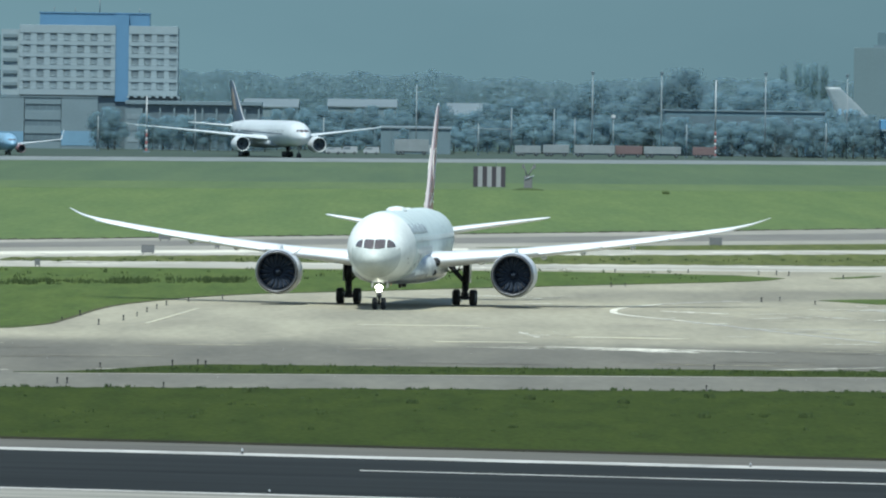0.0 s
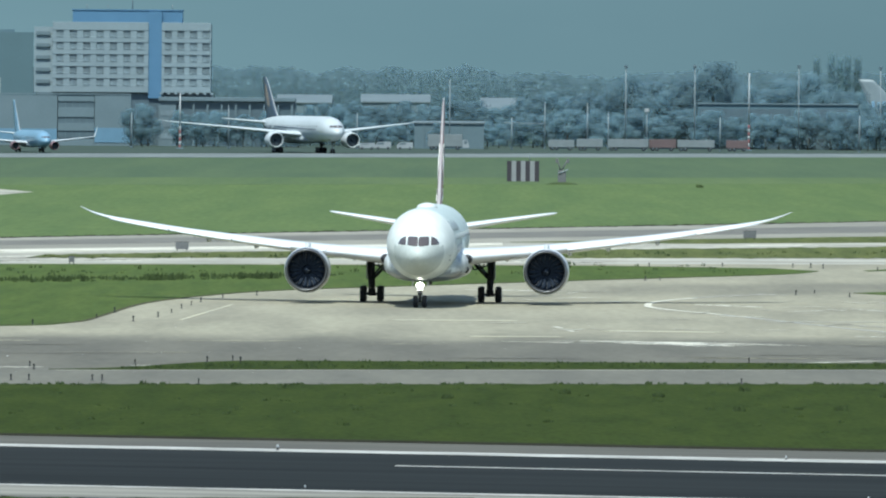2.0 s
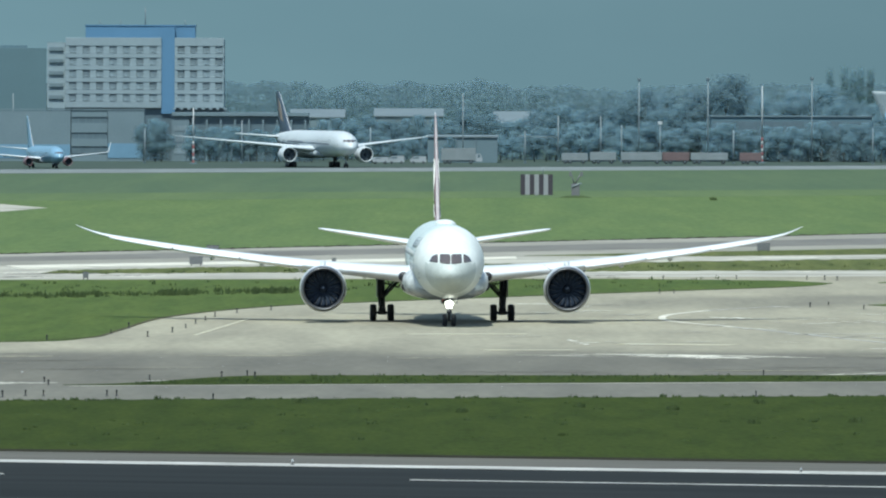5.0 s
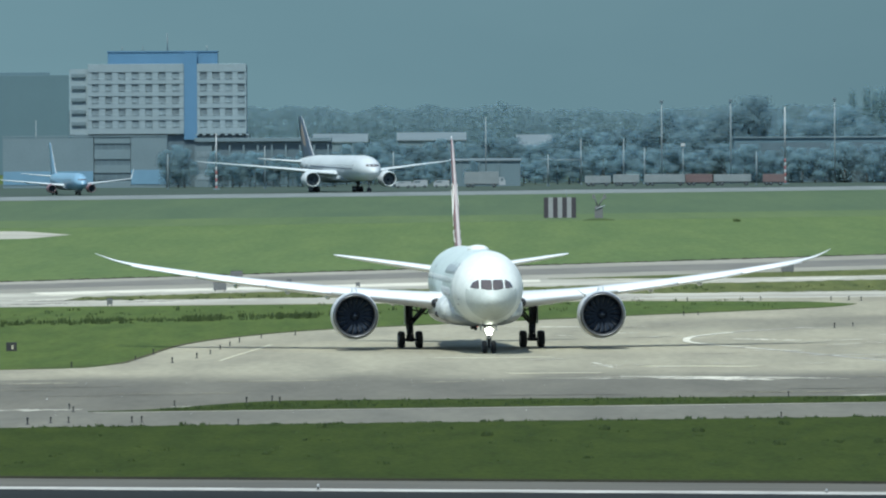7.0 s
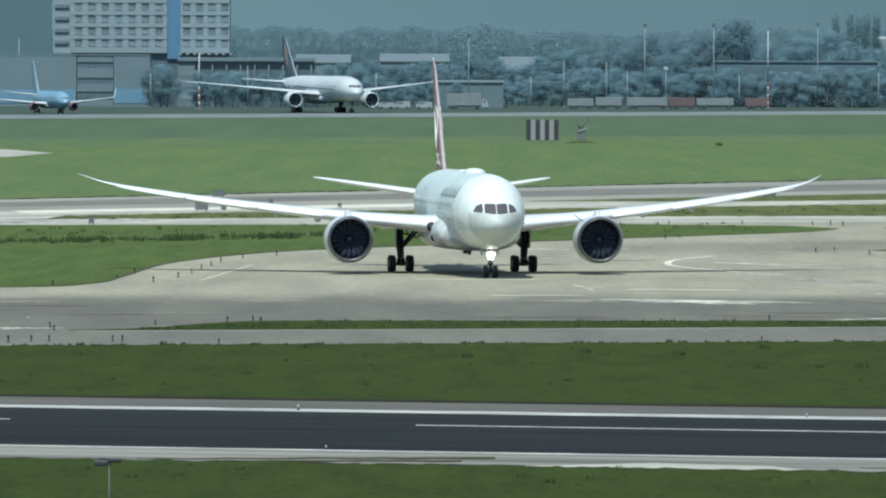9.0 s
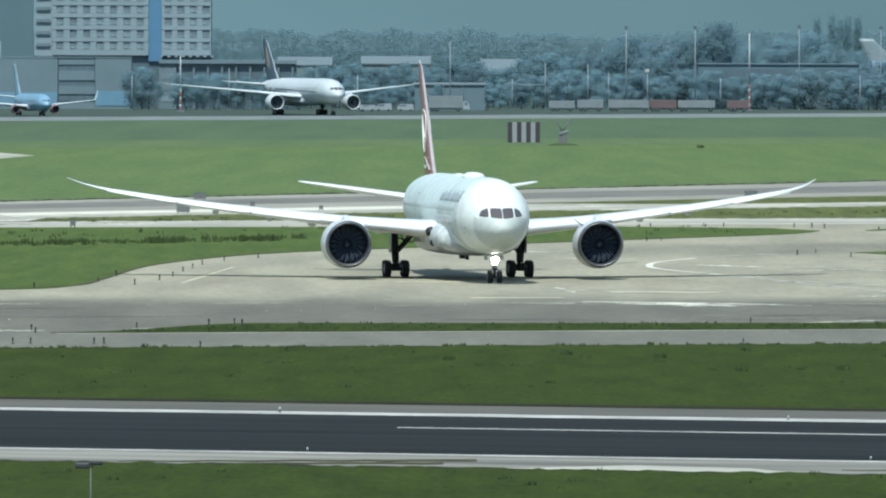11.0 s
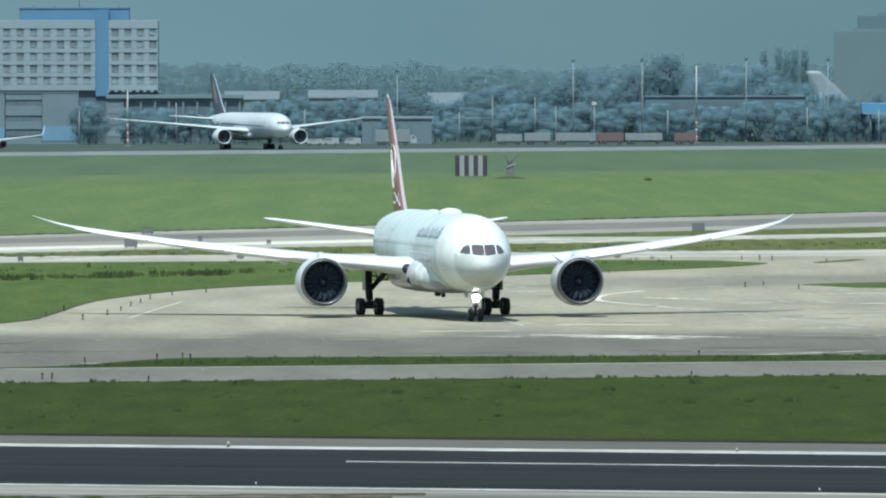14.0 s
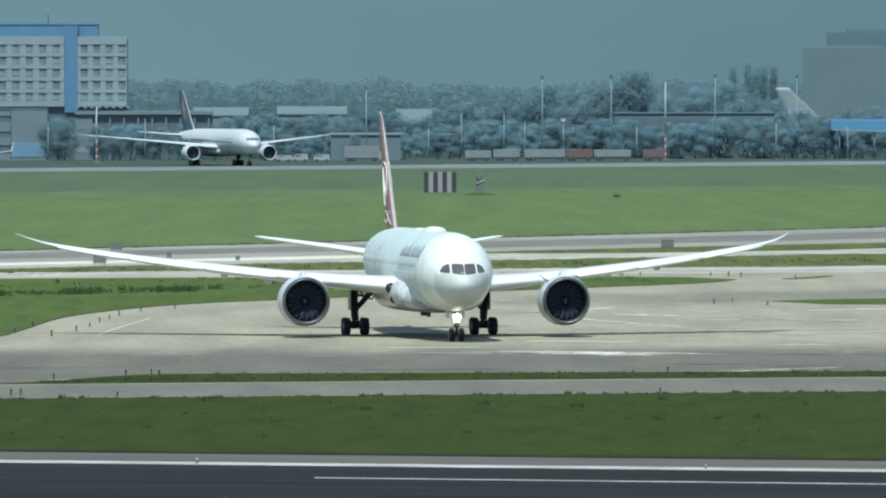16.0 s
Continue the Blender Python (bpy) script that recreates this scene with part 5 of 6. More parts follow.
def office(xa, xb, y, z, material, label, rows, turn):
    b = thing("office_block", label, "building", at=pose((xa + xb) / 2, y, 0, 0, 0, turn))
    x0, x1 = (xa - xb) / 2, (xb - xa) / 2
    part("wall", box(x0, x1, 0, 25, 0, z, bevel=0.1), material, b, smooth=False)
    part("roof_plant", box(x0 + 6, x1 - 6, 8, 20, z, z + 0.8), material, b, smooth=False)
    for i in range(rows):
        zz = z - 3.2 - 3.4 * i
        part("strip_window", box(x0 + 1.5, x1 - 1.5, -0.06, 0.0, zz, zz + 1.3), M_PANE, b, "faint strip window", smooth=False)


office(141.4, 172.0, 3900, 31.4, M_HAZEGREY, "tall plain grey office block in the haze", 0, -2.6)
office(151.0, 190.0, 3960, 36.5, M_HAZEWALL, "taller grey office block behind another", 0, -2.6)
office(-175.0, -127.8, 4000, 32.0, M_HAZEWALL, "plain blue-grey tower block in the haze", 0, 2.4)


def canopy():
    b = thing("roof_canopy", "pale blue canopy roof on thin posts", "canopy", at=pose(0, 3300, 0))
    part("roof", loft([[(127.0, 0, 8.0), (127.0, 0, 10.3), (127.0, 14, 10.5), (127.0, 14, 8.0)], [(160.0, 0, 7.3), (160.0, 0, 10.1), (160.0, 14, 10.5), (160.0, 14, 7.3)]]), M_CANOPY, b, "sky-blue roof edge", smooth=False)
    part("under_edge", loft([[(127.3, -0.1, 7.6), (127.3, -0.1, 7.95), (127.3, 13, 7.95), (127.3, 13, 7.6)], [(160.0, -0.1, 6.8), (160.0, -0.1, 7.25), (160.0, 13, 7.25), (160.0, 13, 6.8)]]), M_PRECAST, b, "white lower roof edge", smooth=False)
    for x, top in ((129.3, 7.6), (138.5, 7.4), (147.7, 7.2)):
        part("post", tube((x, 1, 0), (x, 1, top), 0.2), M_GREYWALL, b)


canopy()

# ---------------------------------------------------------------- masts and poles
M_MAST = mat("galvanised mast", (0.22, 0.255, 0.265), rough=0.6, metal=0.0, scale=1, var=0.1)
M_REDBAND = mat("red band paint", (0.26, 0.085, 0.08), rough=0.6, scale=2, var=0.15)
M_WHITEBAND = mat("white band paint", (0.40, 0.42, 0.42), rough=0.6, scale=2, var=0.1)


def light_mast(x, y, z, head=True):
    m = thing("light_mast", "tall thin grey light mast" + (" with a dark lamp head" if head else ""), "mast", "masts along the perimeter", at=pose(x, y, 0.02))
    part("pole", tube((0, 0, 0), (0, 0, z), 0.17, 0.10), M_MAST, m)
    part("foot", tube((0, 0, 0), (0, 0, 0.4), 0.35), M_GREYWALL, m)
    if head:
        part("lamp_head", box(-0.45, 0.45, -0.3, 0.3, z, z + 0.8, bevel=0.06), M_DARKWALL, m, "dark lamp head", smooth=False)


for x, z in ((51.2, 21.4), (69.5, 21.6), (97.1, 21.8), (118.8, 21.6)):
    light_mast(x, 3322, z)
for x, y, z in ((-114.0, 3296, 17.7), (4.4, 3250, 18.0), (40.9, 3310, 12.1), (29.6, 3306, 12.2), (46.4, 3308, 9.7), (74.4, 3240, 8.8), (20.5, 3245, 8.3), (129.0, 3238, 8.9), (-52.2, 3200, 11.0), (-77.0, 3200, 9.0), (-19.5, 3226, 9.2), (110.5, 3240, 9.5)):
    light_mast(x, y, z, False)
bm = bmesh.new()
add_tube(bm, (18.6, 3246, 7.0), (22.4, 3246, 7.0), 0.08)
tagged(finish("cross_beam", bm, M_MAST), "thin grey cross beam on a mast", "mast")
tagged(finish("gantry_beam", tube((22.8, 3305.8, 6.6), (29.6, 3305.8, 6.6), 0.09), M_MAST), "thin grey gantry beam reaching from a mast", "mast")
flood = thing("floodlight", "white floodlight box on a thin pole among the trees", "lamp", at=pose(56.3, 3292, 0.02))
part("pole", tube((0, 0, 0), (0, 0, 10.2), 0.12, 0.08), M_MAST, flood)
part("lamp_head", box(-0.55, 0.55, -0.3, 0.3, 10.0, 10.8, bevel=0.06), M_WHITEBAND, flood, "white lamp head", smooth=False)


def banded_pole(x, y, z, bands):
    m = thing("banded_pole", "tall white pole with red and white bands at its foot", "pole", "banded poles", at=pose(x, y, 0.03))
    step = 0.95
    for i in range(bands):
        part("band", tube((0, 0, step * i), (0, 0, step * (i + 1)), 0.26, 0.25), M_REDBAND if i % 2 == 0 else M_WHITEBAND, m, "red band" if i % 2 == 0 else "white band")
    part("pole", tube((0, 0, step * bands), (0, 0, z), 0.22, 0.14), M_WHITEBAND, m)
    part("foot", box(-0.9, 0.9, -0.5, 0.5, 0, 0.35), M_GREYWALL, m, smooth=False)


banded_pole(-64.0, 3170, 14.2, 6)
banded_pole(83.1, 3290, 20.3, 7)

# ---------------------------------------------------------------- vehicles in the yard
# Vehicle whites and reds are dulled towards the tone that haze gives them.
M_VAN = mat("white van paint", (0.28, 0.31, 0.32), rough=0.4, scale=1, var=0.05)
M_BOXWHITE = mat("dull white container", (0.185, 0.215, 0.222), (0.155, 0.185, 0.19), 0.6, scale=0.6, var=0.1)
M_DULLRED = mat("dull red container", (0.125, 0.088, 0.088), (0.11, 0.08, 0.08), 0.7, scale=0.6, var=0.15)


def van(x, y, label, turn=0, k=1.0):
    v = thing("van", label, "van", "vehicles in the yard", at=pose(x, y, 0.05, 0, 0, turn))
    w = 0.95
    prof = [(-1.9, 0.35), (-2.1, 0.9), (-1.9, 1.25), (-1.2, 1.95 * k), (2.0, 2.0 * k), (2.1, 0.4)]
    part("body", loft([[(px, yy, pz) for px, pz in prof] for yy in (-w, w)]), M_VAN, v, smooth=False)
    for yy in (-w - 0.02, w + 0.02):
        part("side_window", loft([[(px, yy + d, pz) for px, pz in ((-1.5, 1.3), (-1.15, 1.75 * k), (0.2, 1.78 * k), (0.2, 1.3))] for d in (-0.015, 0.015)]), M_DARKWALL, v, smooth=False)
        for px in (-1.25, 1.3):
            wheel(v, px, yy * 0.95, 0.33, 0.33, 0.22, rim_m=M_DARKWALL).rotation_euler = (0, 0, math.pi / 2)
    part("bumper", box(-2.18, -2.05, -0.9, 0.9, 0.35, 0.6), M_BLACK, v, smooth=False)


van(-12.7, 3205, "white estate van parked on the yard")
van(-7.1, 3205, "grey-white van parked on the yard", k=0.95)
van(-16.9, 3200, "small white van parked beside the airliner", 10, 0.85)


def trailer(x0, x1, y, z0, z1, material, label, cab=False):
    t = thing("trailer", label, "trailer", "trailers in the yard", at=pose(0, y, 0.05))
    part("box_body", box(x0, x1, -1.2, 1.2, z0, z1, bevel=0.05), material, t, smooth=False)
    n = max(2, int((x1 - x0) / 1.2))
    for i in range(n):
        xx = x0 + (i + 0.5) * (x1 - x0) / n
        part("rib", box(xx - 0.05, xx + 0.05, -1.25, -1.2, z0, z1 - 0.1), material, t, smooth=False)
    part("chassis", box(x0 + 0.2, x1 - 0.2, -0.9, 0.9, z0 - 0.35, z0), M_DARKWALL, t, smooth=False)
    for xx in (x0 + 1.0, x0 + 2.1, x1 - 1.2):
        for yy in (-1.05, 1.05):
            wheel(t, xx, yy, 0.48, 0.48, 0.28, rim_m=M_DARKWALL).rotation_euler = (0, 0, math.pi / 2)
    if cab:
        part("cab", loft([[(px + x1, yy, pz) for px, pz in ((0.1, 0.6), (0.1, 2.6), (1.2, 2.6), (1.7, 1.6), (1.75, 0.6))] for yy in (-1.1, 1.1)]), M_VAN, t, "white truck cab", smooth=False)
        part("cab_window", box(x1 + 0.5, x1 + 1.2, -1.13, -1.1, 1.6, 2.4), M_DARKWALL, t, smooth=False)


trailer(-1.2, 7.6, 3206, 0.9, 4.0, M_BOXWHITE, "white box truck parked on the yard", True)
trailer(29.9, 36.6, 3232, 0.8, 2.7, M_BOXWHITE, "dull white trailer parked before the trees")
trailer(37.2, 43.9, 3232, 0.9, 3.0, M_BOXWHITE, "tall dull white trailer parked before the trees")
trailer(45.2, 55.7, 3232, 0.9, 3.0, M_BOXWHITE, "long dull white trailer parked before the trees")
trailer(55.9, 62.9, 3234, 0.85, 3.0, M_DULLRED, "dull red container trailer before the trees")
trailer(63.2, 72.8, 3233, 1.0, 2.9, M_BOXWHITE, "long dull white trailer with a low front")
trailer(75.9, 81.6, 3236, 0.85, 2.9, M_DULLRED, "dull red low trailer beside the banded pole")

# ---------------------------------------------------------------- airfield equipment
M_STRIPE_D = mat("dark red board", (0.036, 0.032, 0.040), rough=0.7, scale=1, var=0.15)
M_STRIPE_W = mat("white board", (0.24, 0.25, 0.255), rough=0.7, scale=1, var=0.1)
board = thing("marker_board", "striped dark red and white marker board standing in the grass", "sign", at=pose(0, 2240, 0.05))
for i in range(7):
    x0 = 13.35 + 0.826 * i
    part("stripe", box(x0, x0 + 0.82, -0.06, 0.06, 0.2, 3.85), M_STRIPE_D if i % 2 == 0 else M_STRIPE_W, board, "dark red stripe" if i % 2 == 0 else "white stripe", smooth=False)
for x in (13.8, 16.2, 18.7):
    part("post", tube((x, 0.2, 0), (x, 0.2, 3.7), 0.09), M_MAST, board)
part("rod", tube((17.4, 0.1, 3.8), (17.4, 0.1, 5.3), 0.06), M_MAST, board)

unit = thing("weather_station", "small grey instrument station with arms on a mound", "instrument", at=pose(22.8, 2200, 0.05) @ Matrix.Scale(1.15, 4))
part("mound", lathe([(0.0, 2.6), (0.18, 2.2), (0.35, 1.2), (0.4, 0.05)], 20, "z"), M_WEED, unit, "dark grassy mound")
part("cabinet", box(-0.65, 0.6, -0.4, 0.4, 0.3, 2.2, bevel=0.05), M_GREYBOX, unit, "grey cabinet", smooth=False)
for p, q in (((-0.2, 0, 2.1), (-0.75, 0, 3.9)), ((-0.1, 0, 2.1), (0.9, 0, 3.9)), ((-0.5, -0.42, 1.7), (0.9, -0.42, 2.3))):
    part("arm", tube(p, q, 0.12, 0.1), M_MAST if q[2] < 3 else M_GREYBOX, unit)
part("sensor", box(-1.0, -0.6, -0.2, 0.2, 3.3, 4.0, bevel=0.04), M_GREYBOX, unit, smooth=False)
part("sensor", box(0.7, 1.1, -0.2, 0.2, 3.3, 4.0, bevel=0.04), M_GREYBOX, unit, smooth=False)


def taxi_sign(x, y, w, h, label="grey taxiway sign box seen from behind"):
    s = thing("taxiway_sign", label, "sign", "taxiway signs", at=pose(x, y, 0.07))
    part("panel", box(-w / 2, w / 2, -0.12, 0.12, 0.18, h, bevel=0.02), M_GREYBOX, s, smooth=False)
    part("rim", box(-w / 2 - 0.03, w / 2 + 0.03, -0.05, 0.05, h, h + 0.05), M_BLACK, s, smooth=False)
    for k in (-1, 1):
        part("leg", tube((k * w * 0.35, 0, 0), (k * w * 0.35, 0, 0.2), 0.04), M_BLACK, s)


for x, y, w, h in ((-26.7, 1338, 1.4, 0.95), (37.3, 1468, 1.5, 1.0), (-35.7, 1241, 0.55, 0.75), (-27.0, 1450, 1.4, 0.8), (-20.0, 1388, 0.5, 0.6), (-12.2, 1366, 0.45, 0.5)):
    taxi_sign(x, y, w, h)
sg = thing("taxiway_sign", "black taxiway sign with a small yellow mark beside the apron", "sign", "taxiway signs", at=pose(-36.6, 999, 0.07))
part("panel", box(-0.42, 0.42, -0.12, 0.12, 0.15, 0.85, bevel=0.02), M_BLACK, sg, smooth=False)
part("mark", box(0.0, 0.16, -0.14, -0.12, 0.3, 0.62), M_YELLOW, sg, "small yellow bar", smooth=False)

marker = thing("edge_marker", "small dark taxiway edge marker stake", "marker", "edge markers", at=pose(-22.8, 957.8, 0.03))
part("stake", lathe([(0, 0.05), (0.02, 0.09), (0.06, 0.05), (0.30, 0.045), (0.33, 0.075), (0.42, 0.07), (0.44, 0.02)], 10, "z"), M_BLACK, marker)
part("base", lathe([(0, 0.16), (0.03, 0.14), (0.035, 0.02)], 10, "z"), M_BLACK, marker)
for x, y in ((-21.3, 975.9), (-20.6, 992.7), (-20.2, 1012.1), (-19.7, 1027.1), (-19.2, 1042.6), (-17.7, 1061.9), (-15.0, 1075.5), (-25.9, 968.9), (-25.1, 992.0), (-30.0, 941.9),
             (21.8, 1254), (20.0, 1169.9), (21.4, 1173), (36.3, 1257.3), (38.1, 1257.6), (39.2, 1252.9), (32.0, 1098.4), (33.9, 1107.6), (36.4, 1089.2), (44.1, 1237.2), (29.3, 1260.9),
             (-19.3, 816.5), (-14.7, 822.5), (-13.1, 827.4), (-12.5, 821.3), (-25.9, 808.1), (-25.4, 800.7), (-27.2, 768.5), (-25.9, 772.1), (-24.8, 772.2), (-20.9, 772.7), (-20.3, 772.8), (-14.2, 765.3), (21.2, 833.6), (19.3, 777.0)):
    copy_thing(marker, pose(x, y, 0.03, 0, 0, random.uniform(0, 90)) @ Matrix.Scale(random.uniform(0.7, 1.05), 4))

lamp = thing("runway_light", "small white runway edge light on a stem", "light", "runway edge lights", at=pose(-7.7, 631.6, 0.05) @ Matrix.Scale(0.72, 4))
part("stem", tube((0, 0, 0), (0, 0, 0.2), 0.06, 0.05), M_BLACK, lamp)
part("head", lathe([(0.18, 0.05), (0.2, 0.09), (0.3, 0.09), (0.38, 0.06), (0.41, 0.01)], 12, "z"), M_WHITEBAND, lamp)
part("base", lathe([(0, 0.17), (0.04, 0.15), (0.05, 0.02)], 12, "z"), M_BLACK, lamp)
for x, y in ((-33.1, 641.2), (17.7, 622.0), (43.1, 612.2), (-31.2, 581.4), (-5.7, 571.6), (19.7, 561.8), (45.1, 552.0)):
    copy_thing(lamp, pose(x, y, 0.05) @ Matrix.Scale(0.72, 4))

post = thing("floodlight_post", "thin post with a flat dark double lamp head", "lamp", at=pose(-13.1, 480, 0.05))
part("pole", tube((0, 0, 0), (0, 0, 2.5), 0.032, 0.027), M_GREYBOX, post)
part("lamp_head", box(-0.60, -0.04, -0.2, 0.2, 2.38, 2.60, bevel=0.05), M_DARKSTEEL, post, "dark grey lamp head", smooth=False)
part("lamp_head", box(-0.02, 0.46, -0.18, 0.18, 2.50, 2.66, bevel=0.04), M_BLACK, post, "dark tilted lamp head", smooth=False)

# ---------------------------------------------------------------- plants


def quads(name, centres, sizes, material, label, category, out=None, seed=1, parent=None, kind="", spread_of=0.4, dense=((), ())):
    """Many small tilted leaf clumps as one mesh."""
    rng = np.random.default_rng(seed)
    n = len(centres)
    face = np.array(out if out is not None else np.zeros((n, 3)), float) + rng.normal(size=(n, 3)) * spread_of
    face /= np.linalg.norm(face, axis=1)[:, None]
    d1 = np.cross(face, rng.normal(size=(n, 3)))
    d1 /= np.linalg.norm(d1, axis=1)[:, None]
    d2 = np.cross(face, d1)
    d2 /= np.linalg.norm(d2, axis=1)[:, None]
    s = np.asarray(sizes)[:, None]
    c = np.asarray(centres)
    k = rng.uniform(0.5, 1.0, (n, 1))
    v = np.stack([c - d1 * s, c + d2 * s * k, c + d1 * s, c - d2 * s * k], 1).reshape(-1, 3)
    f = np.arange(4 * n).reshape(n, 4)
    me = bpy.data.meshes.new(name)
    me.from_pydata(v.tolist() + list(dense[0]), [], f.tolist() + [tuple(4 * n + i for i in q) for q in dense[1]])
    me.materials.append(material)
    ob = new(name, me)
    if parent is not None:
        ob.parent = parent
    return tagged(ob, label, category, kind=kind)


def dense_clump(dense, at, r, rng):
    """The closed inner mass of a clump of leaves, uneven on its outside."""
    bm = bmesh.new()
    bmesh.ops.create_icosphere(bm, subdivisions=2, radius=r)
    off = Vector((rng.uniform(0, 50), 0, 0))
    i0 = len(dense[0])
    for v in bm.verts:
        k = 1 + 0.22 * noise.noise(v.co * (2.2 / r) + off) + 0.16 * noise.noise(v.co * (6.0 / r) + off)
        p = v.co * k
        dense[0].append((p.x + at[0], p.y + at[1], max(p.z * 0.85 + at[2], 0.3)))
    dense[1].extend(tuple(i0 + v.index for v in f.verts) for f in bm.faces)
    bm.free()


def tree(height, spread, seed, label, slim=False):
    rng = random.Random(seed)
    t = thing("tree", label, "tree", "trees along the perimeter")
    bm = bmesh.new()
    add_tube(bm, (0, 0, 0), (0.1, 0, height * 0.35), 0.28, 0.2, 8)
    add_tube(bm, (0.1, 0, height * 0.34), (0.0, 0.1, height * 0.85), 0.2, 0.05, 8)
    tips = []
    n = 16
    for i in range(n):
        a = rng.uniform(0, 2 * math.pi)
        z0 = height * rng.uniform(0.12, 0.7)
        reach = spread * rng.uniform(0.35, 1.0) * (0.25 if slim else 1.0) * (1.15 - 0.6 * z0 / height)
        tip = (reach * math.cos(a), reach * math.sin(a), min(height * 0.93, z0 + height * rng.uniform(0.08, 0.3)))
        add_tube(bm, (0.05, 0, z0), tip, 0.09, 0.03, 5)
        tips.append(tip)
    tips.append((0, 0, height * 0.93))
    tips.append((spread * 0.1, 0, height * 0.8))
    part("trunk", bm, M_BARK, t, "brown trunk with limbs")
    cs, sz, ds = [], [], []
    dense = ([], [])
    for tip in tips:
        rr = (0.10 if slim else 0.17) * height * rng.uniform(0.7, 1.15)
        dense_clump(dense, tip, rr * 0.55, rng)
        for _ in range(300):
            d = Vector((rng.gauss(0, 1), rng.gauss(0, 1), rng.gauss(0, 0.8)))
            d = d.normalized() * rr * rng.uniform(0.42, 1.08)
            p = Vector(tip) + d
            if p.z > 0.3:
                cs.append((p.x, p.y, min(p.z, height * rng.uniform(0.97, 1.03))))
                sz.append(rng.uniform(0.14, 0.30))
                ds.append((d.x / rr, d.y / rr, 0.12))
    for _ in range(700):
        a, u = rng.uniform(0, 6.283), rng.uniform(0.05, 0.75)
        rr = spread * (0.2 if slim else 0.75) * math.sqrt(rng.uniform(0, 1))
        cs.append((rr * math.cos(a), rr * math.sin(a), u * height))
        sz.append(rng.uniform(0.22, 0.45))
        ds.append((math.cos(a), math.sin(a), 0.12))
    ob = quads("crown", cs, sz, M_LEAF_HAZE, "", "", seed=seed, parent=t,
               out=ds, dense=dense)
    return t


PROTO = [tree(14, 4.2, 11 + i, "leafy deciduous tree at the yard's edge, coloured blue-grey for haze") for i in range(5)]
SLIM = tree(26, 3.4, 40, "tall slender poplar behind the other trees", slim=True)
rng = random.Random(5)
# crown heights along the tree belt
BELT = [(-75, 9), (-58, 8), (-45, 10.5), (-36, 9), (-28, 13.2), (-20, 13), (-13, 11.6), (-4, 12), (2, 14), (9, 13.5), (15, 11.5), (22, 11.5), (28, 16), (38, 16), (46, 16.5), (51, 20), (57, 18.5),
        (63, 19.5), (70, 20), (75, 22.5), (80, 22.8), (86, 20), (92, 20.5), (100, 21), (108, 20.3), (114, 20.5), (119, 14.5), (126, 11.5), (131, 12.5), (136, 16), (141, 14), (150, 13), (165, 13)]


def belt_height(x):
    for (xa, ha), (xb, hb) in zip(BELT, BELT[1:]):
        if x <= xb:
            return ha + (hb - ha) * (x - xa) / (xb - xa)
    return BELT[-1][1]


used = [False] * 5
x = -74.0
while x < 165:
    h = belt_height(x) * rng.uniform(0.74, 1.03)
    i = rng.randrange(5)
    k = h / 14.0
    m = pose(x, 3390 + rng.uniform(-25, 30) + 0.15 * x, 0, 0, 0, rng.uniform(0, 360)) @ Matrix.Diagonal((k * rng.uniform(0.85, 1.2), k, k, 1))
    if not used[i]:
        PROTO[i].matrix_basis = m
        used[i] = True
    else:
        c = copy_thing(PROTO[i], Matrix())
        c.matrix_basis = m
    x += 2.6 + 0.12 * h * rng.uniform(0.7, 1.1)
x = -72.0
while x < 165:
    h = min(belt_height(x) * 0.62, 10.5) * rng.uniform(0.75, 1.05)
    if -4.5 < x < 14:
        h = 4.0 * rng.uniform(0.8, 1.2) if rng.random() < 0.35 else 0
    if h > 0:
        k = h / 14.0
        c = copy_thing(PROTO[rng.randrange(5)], Matrix())
        c.matrix_basis = pose(x, 3335 + rng.uniform(-14, 16) + 0.1 * x, 0, 0, 0, rng.uniform(0, 360)) @ Matrix.Diagonal((k * 1.5, k * 1.3, k, 1))
    x += 3.0 * rng.uniform(0.8, 1.2)
for x in np.concatenate([np.arange(-78.3, -73.0, 2.2), np.arange(-66.0, -33.0, 2.1)]):
    k = (8.6 if x > -70 else 10.5) * rng.uniform(0.8, 1.1) / 14.0
    c = copy_thing(PROTO[rng.randrange(5)], Matrix())
    c.matrix_basis = pose(float(x) + rng.uniform(-0.6, 0.6), 3262 + rng.uniform(-4, 4), 0, 0, 0, rng.uniform(0, 360)) @ Matrix.Diagonal((k * 1.1, k, k, 1))
for x in np.arange(108.0, 136.0, 2.6):
    k = (9.8 if x < 127 else 6.5) * rng.uniform(0.8, 1.08) / 14.0
    c = copy_thing(PROTO[rng.randrange(5)], Matrix())
    c.matrix_basis = pose(float(x) + rng.uniform(-0.6, 0.6), 3322 + rng.uniform(-6, 6), 0, 0, 0, rng.uniform(0, 360)) @ Matrix.Diagonal((k * 1.15, k, k, 1))
bush = copy_thing(PROTO[1], Matrix())
bush.matrix_basis = pose(1.0, 3238, 0, 0, 0, 40) @ Matrix.Diagonal((0.5, 0.5, 0.48, 1))
tagged(bush, "round dark shrub standing before the shed")
for i, (x, z) in enumerate(((113.4, 25.6), (117.9, 27.0), (120.6, 26.0), (122.9, 26.6), (125.9, 25.8))):
    c = SLIM if i == 0 else copy_thing(SLIM, Matrix())
    c.matrix_basis = pose(x, 3700 + 3 * i, 0, 0, 0, 50 * i) @ Matrix.Diagonal((0.6, 0.6, z / 26.0, 1))

